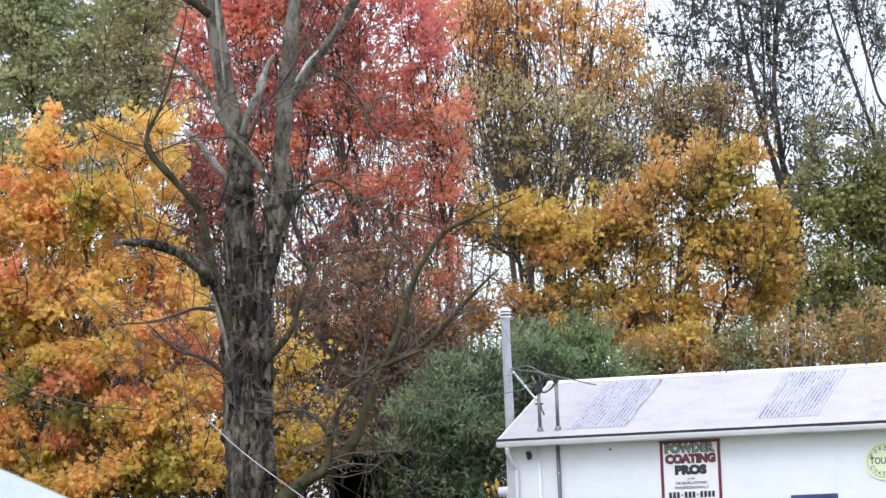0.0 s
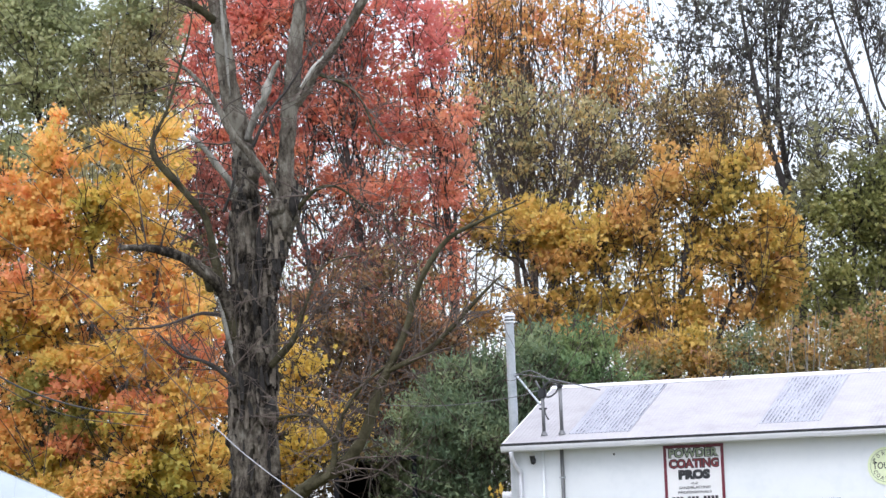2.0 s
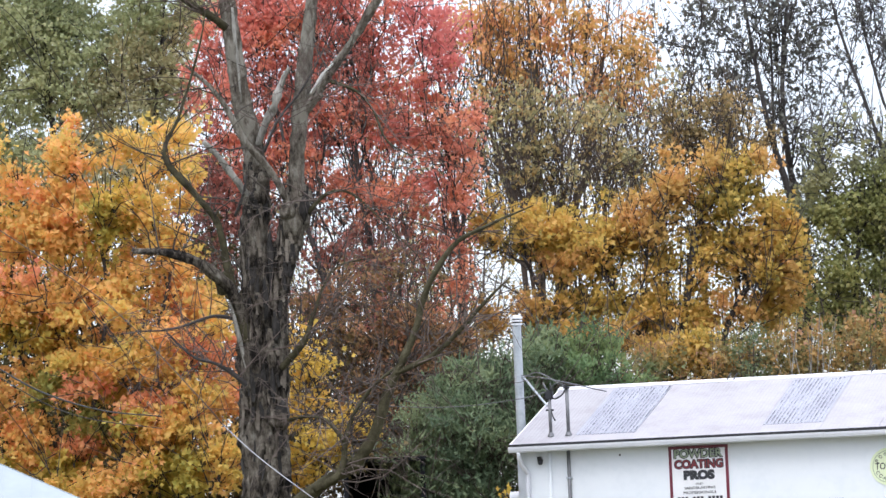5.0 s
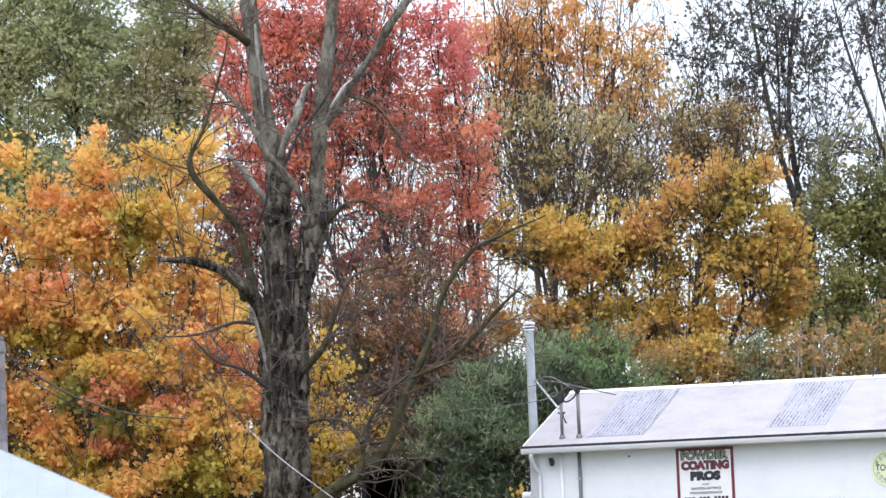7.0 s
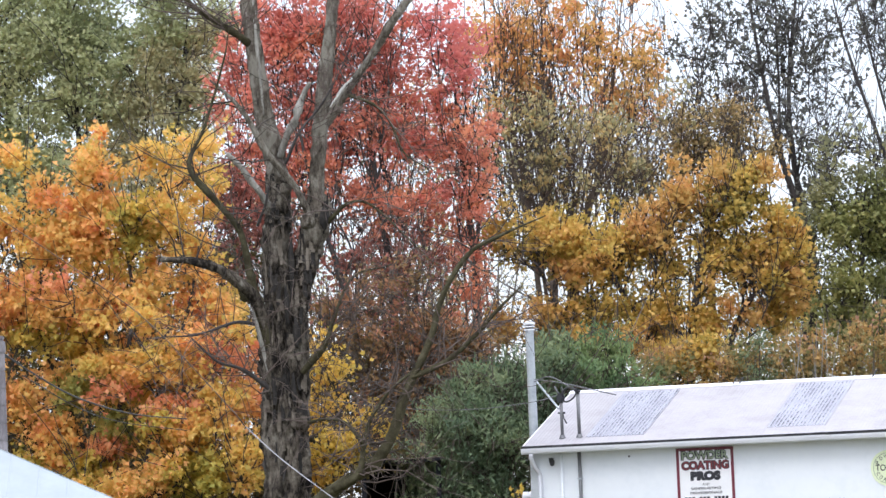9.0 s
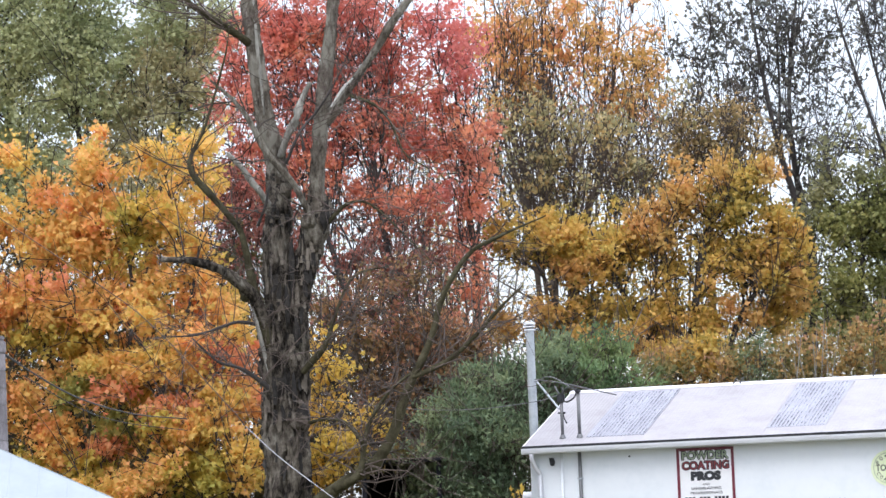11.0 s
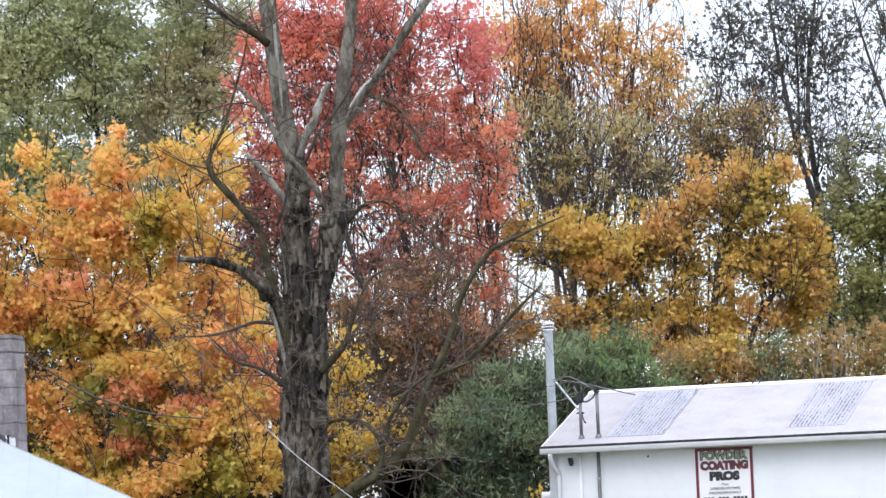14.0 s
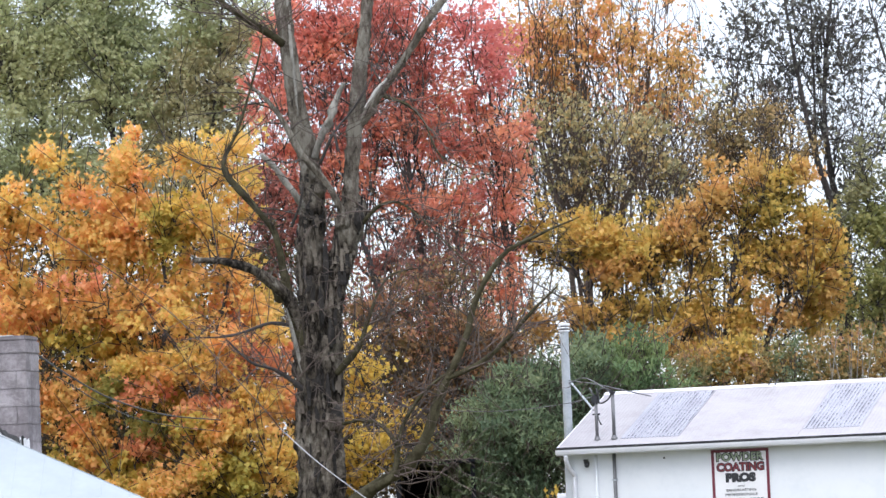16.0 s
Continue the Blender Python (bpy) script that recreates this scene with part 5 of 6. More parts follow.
leafy_tree("red_maple", "tall maple with thin red autumn leaves", "tree",
           [[(-1.2, 92, -0.1, 0.28), (-1.48, 92.00, 2.61, 0.22), (-1.23, 92.00, 5.53, 0.17), (-1.28, 92.00, 7.68, 0.13), (-1.57, 92.00, 10.38, 0.09), (-1.72, 92.00, 13.35, 0.05), (-1.71, 92.00, 16.87, 0.01)],
            [(0.2, 92.6, 0, 0.2), (0.71, 92.50, 5.47, 0.16), (0.75, 92.50, 7.49, 0.12), (0.61, 92.50, 9.65, 0.08), (0.40, 92.50, 12.51, 0.04), (0.36, 92.50, 14.96, 0.01)],
            [(-1.4, 91.8, 0, 0.2), (-2.25, 91.80, 6.64, 0.13), (-2.94, 91.70, 9.33, 0.08), (-3.49, 91.60, 12.30, 0.03)]],
           [((-3.87, 92.00, 13.30), (1.13, 1.13, 1.13), 0.62, L_RED), ((-4.40, 92.00, 11.71), (0.93, 1.10, 1.27), 0.62, L_RED), ((-2.92, 92.00, 13.40), (0.93, 1.10, 1.27), 0.58, L_RED), ((-1.71, 92.00, 13.48), (1.13, 1.13, 1.13), 0.5, L_RED), ((-0.04, 92.00, 13.35), (0.80, 0.83, 0.87), 0.5, L_CRIMSON), ((0.46, 92.00, 12.31), (0.48, 0.80, 0.83), 0.55, L_CRIMSON), ((-0.88, 92.00, 12.50), (0.80, 0.80, 0.80), 0.5, L_RED), ((-2.31, 92.00, 12.02), (0.80, 0.80, 0.67), 0.5, L_RED), ((-1.67, 92.00, 11.12), (0.93, 0.80, 0.56), 0.7, L_SALMON), ((0.39, 92.00, 10.76), (0.85, 0.83, 0.80), 0.7, L_SALMON), ((-0.69, 92.00, 10.58), (0.73, 0.80, 0.67), 0.6, L_RED), ((-1.87, 92.00, 9.51), (0.77, 0.80, 0.45), 0.7, L_SALMON)]
           + [((-1.02, 92.00, 9.07), (1.13, 0.87, 0.60), 0.65, L_SALMON), ((0.70, 92.00, 8.67), (0.56, 0.80, 0.93), 0.5, L_SALMON), ((-2.92, 92.00, 10.16), (0.67, 0.80, 0.80), 0.5, L_SALMON), ((-0.12, 92.00, 9.64), (0.80, 0.80, 0.53), 0.55, L_RED), ((-1.92, 92.00, 14.98), (2.33, 1.50, 1.07), 0.5, L_RED), ((-4.76, 92.00, 9.17), (0.93, 1.07, 1.20), 0.55, L_MAROON), ((-5.09, 92.00, 7.70), (0.67, 0.80, 0.93), 0.5, L_MAROON), ((-1.87, 92.00, 7.97), (1.13, 0.93, 0.73), 0.5, L_MAROON), ((-0.81, 92.00, 7.66), (1.07, 0.90, 0.73), 0.5, L_MAROON), ((-2.51, 92.00, 6.93), (0.80, 0.80, 0.80), 0.4, L_MAROON), ((-1.33, 92.00, 6.47), (1.33, 1.13, 0.93), 0.25, L_MAROON), ((-4.52, 92.00, 10.23), (0.67, 0.80, 0.67), 0.5, L_RED)]
           + [((0.60, 92.00, 7.06), (0.56, 0.80, 0.35), 1, L_SALMON), ((0.17, 92.00, 6.52), (0.51, 0.80, 0.35), 0.9, L_SALMON), ((0.89, 92.00, 7.72), (0.37, 0.80, 0.53), 0.45, L_SALMON), ((0.94, 92.00, 9.60), (0.53, 0.80, 0.80), 0.45, L_SALMON), ((-2.88, 92.60, 11.57), (1.87, 1.50, 2.40), 0.42, L_RED), ((-0.48, 92.60, 10.93), (1.73, 1.50, 2.40), 0.24, L_SALMON), ((-1.13, 92.60, 8.25), (2.27, 1.50, 1.07), 0.35, L_MAROON), ((0.68, 92.60, 12.92), (0.53, 1.00, 1.47), 0.3, L_CRIMSON), ((-4.89, 92.00, 12.81), (0.48, 0.80, 0.88), 0.55, L_RED), ((1.26, 92.40, 10.70), (0.33, 0.80, 1.07), 0.35, L_SALMON), ((-1.86, 92.80, 10.19), (2.00, 1.47, 0.93), 0.12, L_RED), ((0.23, 92.60, 8.46), (0.93, 0.87, 0.80), 0.35, L_SALMON)]
           + [((-4.03, 92.60, 9.86), (0.80, 1.07, 1.33), 0.4, L_RED)]
           + [((-0.73, 92.00, 12.90), (0.87, 0.87, 0.87), 0.6, L_RED), ((-2.27, 92.00, 12.97), (0.80, 0.80, 0.80), 0.45, L_RED), ((-1.12, 92.00, 11.57), (0.93, 0.80, 0.53), 0.3, L_RED), ((0.09, 92.00, 11.65), (0.80, 0.80, 0.67), 0.35, L_RED), ((-3.42, 92.50, 11.58), (0.67, 0.87, 1.07), 0.4, L_RED)]
           + [((-5.05, 92.00, 9.85), (0.56, 0.85, 1.13), 0.5, L_MAROON), ((-5.20, 92.00, 8.38), (0.53, 0.80, 0.80), 0.4, L_MAROON)]
           + [((-3.48, 92.00, 8.68), (0.35, 0.80, 0.73), 0.6, L_MAROON), ((-3.74, 92.00, 9.79), (0.40, 0.80, 0.67), 0.4, L_RED), ((-2.99, 92.00, 8.29), (0.40, 0.80, 0.53), 0.3, L_MAROON)]
           + [((-3.34, 92.00, 12.94), (0.80, 1.00, 1.20), 0.42, L_RED), ((-3.84, 92.00, 13.91), (0.80, 0.80, 0.67), 0.38, L_RED), ((-1.97, 92.00, 13.77), (0.80, 0.80, 0.67), 0.3, L_RED)],
           L_RED, M_DARKBARK, per_m2=980, size=0.105, clump=0.3, seed=13, loose=0.3, gap=0.2, twigs=225, upright=1.0,
           holes=[((-1.78, 92.00, 10.12), (0.61, 1, 0.21)), ((-0.45, 92.00, 9.90), (0.56, 1, 0.23)), ((-2.76, 92.00, 8.01), (0.29, 1, 0.48)), ((-3.37, 92.00, 8.91), (0.19, 1, 0.40)), ((-1.12, 92.00, 8.14), (0.61, 1, 0.11)), ((1.25, 92.00, 7.30), (0.60, 1, 0.40)), ((-2.18, 92.00, 8.39), (0.43, 1, 0.12)), ((-0.19, 92.00, 8.17), (0.45, 1, 0.12))])
leafy_tree("russet_tree", "small half-bare tree with dull olive and russet leaves", "tree",
           [[(-0.6, 89, -0.1, 0.15), (-0.76, 89.00, 3.32, 0.12), (-0.75, 89.00, 5.13, 0.08), (-0.87, 89.00, 6.95, 0.02)],
            [(-0.5, 89, 0, 0.1), (-0.07, 89.00, 4.33, 0.07), (0.51, 89.00, 5.98, 0.02)],
            [(-0.7, 89, 0, 0.1), (-1.75, 89.00, 4.40, 0.07), (-2.45, 89.00, 6.23, 0.02)]],
           [((-1.29, 89.00, 6.06), (1.29, 1.00, 0.77), 0.7), ((-0.14, 89.00, 5.88), (1.03, 1.00, 0.77), 0.9), ((-1.97, 89.00, 5.31), (1.03, 1.00, 0.77), 0.6), ((-0.70, 89.00, 4.87), (1.16, 1.00, 0.77), 0.9), ((0.36, 89.00, 5.34), (0.77, 0.90, 0.64), 0.9), ((-2.44, 89.00, 6.49), (0.77, 1.00, 0.77), 0.5), ((-1.12, 89.00, 7.21), (1.55, 1.00, 0.64), 0.45), ((-1.37, 89.00, 4.12), (0.90, 1.00, 0.64), 0.7)],
           L_RUSSET, M_TWIG, per_m2=700, size=0.11, clump=0.34, seed=23, gap=0.15, twigs=150)
leafy_tree("tall_maple", "tall thin-leaved orange tree with upright twigs against the sky", "tree",
           [[(2.9, 100, -0.1, 0.26), (2.75, 100.00, 4.83, 0.2), (2.81, 100.00, 7.74, 0.15), (2.79, 100.00, 10.66, 0.1), (2.77, 100.00, 13.59, 0.05), (2.86, 100.00, 17.26, 0.01)],
            [(3.0, 100.2, 0, 0.2), (3.37, 100.00, 7.42, 0.12), (4.10, 100.00, 10.60, 0.08), (4.67, 100.00, 13.51, 0.04), (5.10, 100.00, 16.73, 0.01)],
            [(2.8, 99.8, 0, 0.2), (2.38, 100.00, 8.05, 0.12), (1.78, 100.00, 10.99, 0.07), (1.39, 100.00, 13.65, 0.04), (1.29, 100.00, 16.59, 0.01)]],
           [((1.63, 100.00, 14.08), (0.87, 1.00, 1.59), 0.57), ((2.80, 100.00, 14.17), (1.01, 1.20, 1.59), 0.57), ((4.10, 100.00, 13.83), (1.01, 1.20, 1.45), 0.526), ((5.24, 100.00, 13.34), (0.80, 1.00, 1.09), 0.57), ((4.90, 100.00, 12.25), (1.16, 1.00, 0.65), 0.709), ((2.30, 100.00, 12.87), (1.16, 1.20, 0.87), 0.621), ((3.61, 100.00, 12.67), (1.01, 1.20, 0.72), 0.475),
            ((2.89, 100.00, 16.23), (2.03, 1.50, 1.45), 0.317), ((4.63, 100.00, 15.86), (1.30, 1.20, 1.30), 0.285), ((1.55, 100.00, 12.32), (0.58, 0.80, 0.72), 0.38), ((3.40, 100.50, 14.21), (3.20, 1.00, 2.48), 0.139), ((1.21, 100.50, 14.60), (1.02, 1.00, 1.75), 0.253)],
           L_TALL, M_TWIG, per_m2=558, size=0.115, clump=0.36, seed=14, loose=0.3, gap=0.27, twigs=150, upright=1.6, limb_r=0.035)
leafy_tree("olive_tree", "half-bare tree with grey-olive leaves and many fine twigs", "tree",
           [[(3.4, 96, -0.1, 0.2), (2.99, 96.00, 4.69, 0.15), (3.11, 96.00, 7.47, 0.11), (3.28, 96.00, 9.71, 0.06), (3.44, 96.00, 11.81, 0.01)],
            [(3.3, 96.3, 0, 0.15), (2.43, 96.00, 7.78, 0.08), (1.84, 96.00, 10.33, 0.05), (1.63, 96.00, 12.02, 0.01)]],
           [((2.03, 96.00, 11.45), (0.83, 1.00, 0.97), 0.267), ((3.00, 96.00, 11.26), (0.97, 1.10, 0.97), 0.285), ((4.10, 96.00, 10.94), (0.97, 1.10, 0.97), 0.302), ((2.11, 96.00, 10.04), (1.11, 1.10, 0.83), 0.267), ((3.64, 96.00, 9.83), (1.39, 1.20, 0.70), 0.302), ((4.62, 96.00, 9.93), (0.83, 1.00, 0.70), 0.249), ((1.64, 96.00, 8.94), (0.70, 1.00, 0.70), 0.178), ((3.57, 96.60, 11.02), (3.22, 1.00, 1.54), 0.078), ((5.29, 96.60, 11.65), (1.82, 1.00, 1.12), 0.0709), ((1.15, 96.60, 10.41), (0.84, 1.00, 2.10), 0.106)],
           L_OLIVE, M_TWIG, per_m2=640, size=0.115, clump=0.3, seed=15, loose=0.32, gap=0.3, twigs=170, upright=0.9)
leafy_tree("golden_maple", "maple with golden yellow autumn leaves behind the workshop", "tree",
           [[(5.5, 93, -0.1, 0.24), (5.64, 93.00, 4.21, 0.2), (5.85, 93.00, 5.82, 0.16), (6.14, 93.00, 7.70, 0.1), (6.63, 93.00, 9.45, 0.05), (6.95, 93.00, 10.52, 0.01)],
            [(5.4, 93.2, 0, 0.2), (4.95, 93.00, 5.32, 0.12), (4.09, 93.00, 7.25, 0.08), (3.48, 93.00, 8.63, 0.03)],
            [(5.6, 92.8, 0, 0.2), (6.72, 93.00, 5.51, 0.12), (7.53, 93.00, 7.10, 0.08), (7.96, 93.00, 8.85, 0.03)],
            [(3.6, 93.2, 0, 0.2), (2.93, 93.00, 5.40, 0.13), (2.65, 93.00, 6.77, 0.09), (1.98, 93.00, 8.28, 0.03)]],
           [((2.39, 93.00, 8.40), (1.08, 0.88, 0.67), 0.85), ((3.72, 93.00, 8.01), (1.28, 1.08, 0.88), 0.95), ((5.10, 93.00, 8.56), (1.01, 0.88, 0.74), 0.9, L_OCHRE), ((6.09, 93.00, 9.47), (0.81, 0.81, 0.81), 0.85, L_OCHRE), ((7.02, 93.00, 9.16), (0.88, 0.88, 0.88), 0.95), ((7.94, 93.00, 8.44), (0.74, 0.80, 0.81), 0.95), ((7.61, 93.00, 7.37), (1.01, 0.88, 0.74), 1), ((6.27, 93.00, 7.56), (1.15, 0.94, 0.74), 0.9), ((6.89, 93.00, 6.32), (0.94, 0.80, 0.61), 1, L_OCHRE), ((5.27, 93.00, 6.38), (1.08, 0.81, 0.54), 0.85), ((3.66, 93.00, 6.52), (1.08, 0.80, 0.49), 0.8), ((2.31, 93.00, 6.71), (0.81, 0.80, 0.49), 0.6, L_OCHRE)]
           + [((4.50, 93.00, 7.23), (0.94, 0.80, 0.49), 0.6), ((5.57, 92.00, 5.38), (0.81, 0.80, 0.46), 1.1), ((3.17, 93.00, 7.69), (0.94, 0.80, 0.54), 0.5, L_OCHRE), ((4.99, 94.00, 7.96), (3.10, 1.50, 1.62), 0.28), ((4.88, 93.50, 6.16), (2.97, 1.50, 0.54), 0.5), ((1.58, 93.00, 8.44), (0.61, 0.80, 0.74), 0.55), ((1.36, 93.50, 6.44), (0.54, 0.80, 0.54), 0.7, L_OCHRE), ((7.59, 93.00, 9.68), (0.54, 0.80, 0.54), 0.7, L_OCHRE), ((8.41, 93.00, 7.06), (0.47, 0.80, 0.67), 0.7, L_OCHRE), ((4.12, 92.00, 5.71), (1.08, 0.80, 0.40), 0.8, L_OCHRE), ((2.84, 93.50, 5.97), (0.94, 0.80, 0.40), 0.7), ((8.01, 93.50, 6.30), (0.67, 0.80, 0.54), 0.8)]
           + [((5.75, 90.50, 5.38), (0.81, 0.80, 0.40), 1), ((6.52, 90.50, 5.15), (0.67, 0.80, 0.32), 0.8, L_OCHRE)]
           + [((7.11, 93.00, 8.20), (0.84, 0.80, 0.67), 0.55), ((6.96, 93.50, 9.99), (0.57, 0.80, 0.43), 0.45, L_OCHRE), ((6.07, 93.50, 8.28), (0.81, 0.80, 0.54), 0.35, L_OCHRE)]
           + [((8.21, 93.00, 8.02), (0.43, 0.80, 0.65), 0.55), ((8.53, 93.00, 7.22), (0.38, 0.80, 0.46), 0.55)],
           L_GOLD, M_DARKBARK, per_m2=1030, size=0.125, clump=0.32, seed=16, gap=0.26, loose=0.2, twigs=230,
           holes=[((4.78, 93.00, 7.49), (0.46, 1, 0.30)), ((5.84, 93.00, 6.97), (0.40, 1, 0.32)), ((2.01, 93.00, 7.47), (0.67, 1, 0.30)), ((1.26, 93.00, 7.30), (0.61, 1, 0.54)), ((8.01, 93.00, 9.32), (0.32, 1, 0.32)), ((2.68, 93.00, 7.31), (0.35, 1, 0.24)), ((3.83, 93.00, 7.26), (0.30, 1, 0.19)), ((5.00, 93.00, 9.24), (0.40, 1, 0.24))])
leafy_tree("brown_maple", "thin-leaved brown and olive tree top above the golden maple", "tree",
           [[(6.2, 97, -0.1, 0.18), (6.60, 97.00, 5.42, 0.14), (6.69, 97.00, 8.52, 0.09), (6.73, 97.00, 11.35, 0.02)]],
           [((6.20, 97.00, 11.16), (0.84, 1.00, 0.70), 0.6), ((7.27, 97.00, 11.26), (0.91, 1.00, 0.77), 0.675), ((6.66, 97.00, 10.36), (1.27, 1.10, 0.70), 0.6), ((8.10, 97.00, 10.87), (0.56, 0.80, 0.56), 0.45)]
           + [((5.38, 97.00, 10.20), (0.67, 0.80, 0.67), 0.4), ((4.69, 97.00, 10.44), (0.56, 0.80, 0.56), 0.25)],
           leaf_material("leaf_brown_olive", [(0.26, 0.22, 0.10), (0.38, 0.28, 0.13), (0.50, 0.33, 0.14)], 1.0), M_TWIG, per_m2=806, size=0.105, clump=0.32, seed=17, twigs=120)
leafy_tree("locust_tree", "tall dark locust tree with sparse small leaves", "tree",
           [[(8.6, 99, -0.1, 0.22), (9.30, 99.00, 5.68, 0.19), (9.25, 99.00, 8.13, 0.17), (8.99, 99.00, 9.58, 0.14), (8.62, 99.00, 11.04, 0.11), (8.29, 99.00, 13.09, 0.08), (8.08, 99.00, 14.84, 0.05), (7.90, 99.00, 17.04, 0.01)],
            [(8.7, 99.2, 0, 0.2), (9.39, 99.10, 7.41, 0.14), (9.17, 99.10, 9.29, 0.12), (8.98, 99.10, 11.33, 0.1), (9.06, 99.10, 13.07, 0.08), (9.33, 99.10, 14.95, 0.05), (9.65, 99.10, 17.13, 0.01)],
            [(8.7, 98.9, 0, 0.15), (9.24, 99.00, 8.85, 0.09), (8.75, 99.00, 10.60, 0.06), (8.74, 99.00, 12.49, 0.05), (8.75, 99.00, 14.67, 0.03), (8.72, 99.00, 16.13, 0.01)]],
           [((7.10, 99.00, 13.87), (0.86, 1.10, 1.08), 0.128), ((8.11, 99.00, 13.97), (1.00, 1.20, 1.08), 0.14), ((9.25, 99.00, 13.63), (1.00, 1.20, 1.15), 0.151), ((7.61, 99.00, 12.54), (0.86, 1.00, 0.65), 0.14), ((9.62, 99.00, 12.31), (0.65, 1.00, 0.86), 0.116), ((8.59, 99.00, 11.91), (0.86, 1.00, 0.86), 0.151), ((8.40, 99.30, 13.41), (2.16, 1.00, 1.87), 0.0815), ((9.26, 99.00, 10.73), (0.57, 1.00, 0.86), 0.163), ((10.29, 99.00, 14.17), (1.00, 1.10, 0.72), 0.14), ((8.35, 99.00, 16.00), (2.15, 1.60, 1.15), 0.128), ((6.59, 99.00, 12.29), (0.50, 0.80, 0.50), 0.093), ((7.43, 99.00, 11.67), (0.72, 0.80, 0.57), 0.116)]
           + [((7.55, 99.40, 13.75), (1.87, 1.00, 1.58), 0.1), ((6.93, 99.40, 12.76), (1.15, 1.00, 1.01), 0.09), ((9.54, 99.40, 12.94), (1.73, 1.00, 1.58), 0.08), ((10.21, 99.40, 11.74), (1.30, 1.00, 1.01), 0.05)]
           + [((9.33, 99.00, 9.86), (0.43, 0.80, 0.86), 0.28), ((9.56, 99.00, 11.00), (0.57, 0.80, 0.72), 0.045)],
           L_DARK, M_DARKBARK, per_m2=620, size=0.125, clump=0.34, seed=18, loose=0.62, gap=0.1, twigs=240, upright=0.5, limb_r=0.04)
leafy_tree("slender_tree", "slender leaning tree with few dark leaves against the sky", "tree",
           [[(11.6, 98, -0.1, 0.15), (11.92, 98.00, 7.23, 0.12), (11.41, 98.00, 9.82, 0.09), (10.86, 98.00, 11.71, 0.07), (10.31, 98.00, 13.60, 0.05), (10.02, 98.00, 15.06, 0.01)],
            [(11.7, 98.2, 0, 0.12), (11.83, 98.00, 9.66, 0.08), (11.35, 98.00, 11.55, 0.06), (11.00, 98.00, 13.14, 0.05), (10.65, 98.00, 14.74, 0.03), (10.49, 98.00, 15.90, 0.01)]],
           [((11.04, 98.00, 13.86), (0.71, 1.00, 0.85), 0.44), ((11.56, 98.00, 12.83), (0.57, 1.00, 0.85), 0.4), ((10.27, 98.00, 12.74), (0.57, 0.90, 0.85), 0.128), ((11.10, 98.00, 15.16), (1.28, 1.10, 0.71), 0.4), ((10.17, 98.00, 10.74), (0.64, 0.90, 0.43), 0.4), ((11.09, 98.00, 10.63), (0.71, 0.90, 0.57), 0.48)],
           L_DARK, M_DARKBARK, per_m2=434, size=0.10, clump=0.3, seed=19, loose=0.5, gap=0.1, twigs=90, upright=0.3, limb_r=0.03)
leafy_tree("green_tree", "tree still in green leaf at the wood's edge", "tree",
           [[(10.2, 96, -0.1, 0.2), (10.12, 96.00, 5.23, 0.16), (10.30, 96.00, 7.45, 0.1), (10.46, 96.00, 9.41, 0.03)],
            [(10.4, 96.2, 0, 0.15), (10.84, 96.00, 6.31, 0.1), (11.38, 96.00, 8.25, 0.03)]],
           [((9.78, 96.00, 9.72), (0.67, 0.80, 0.50), 0.5, L_DIM), ((10.70, 96.00, 9.96), (0.77, 0.80, 0.63), 0.3, L_DIM), ((9.61, 96.00, 8.60), (0.47, 0.80, 0.77), 0.81), ((10.57, 96.00, 8.70), (0.83, 0.83, 0.83), 0.81), ((11.56, 96.00, 9.01), (0.83, 1.01, 1.18), 0.81), ((9.93, 96.00, 7.19), (0.77, 0.80, 0.70), 0.6), ((11.05, 96.00, 7.14), (0.92, 0.81, 0.70), 0.6), ((9.67, 96.00, 6.25), (0.58, 0.80, 0.56), 0.6), ((10.72, 96.00, 6.07), (0.92, 0.80, 0.56), 0.55), ((11.90, 96.00, 7.39), (0.70, 1.11, 1.53), 0.6), ((9.37, 96.00, 9.24), (0.36, 0.80, 0.56), 0.45, L_DIM), ((11.77, 96.00, 10.40), (0.77, 0.80, 0.77), 0.25, L_DIM)]
           + [((9.47, 96.00, 10.43), (0.56, 0.80, 0.50), 0.18, L_DIM), ((10.79, 97.00, 8.20), (1.39, 1.46, 1.53), 0.4), ((10.11, 96.00, 10.82), (0.97, 0.80, 0.50), 0.06, L_DIM), ((11.45, 96.00, 9.50), (0.83, 0.80, 0.70), 0.4)]
           + [((9.10, 96.00, 6.66), (0.33, 0.80, 0.83), 0.5), ((9.95, 96.50, 6.38), (0.97, 0.83, 0.70), 0.5), ((11.17, 96.60, 8.16), (0.83, 0.83, 0.83), 0.4)]
           + [((8.86, 96.00, 8.70), (0.33, 0.80, 0.70), 0.45, L_DIM), ((8.91, 96.00, 7.65), (0.31, 0.80, 0.56), 0.4, L_DIM)],
           L_GREEN, M_DARKBARK, per_m2=1150, size=0.115, clump=0.38, seed=20, loose=0.4, gap=0.05, twigs=130)
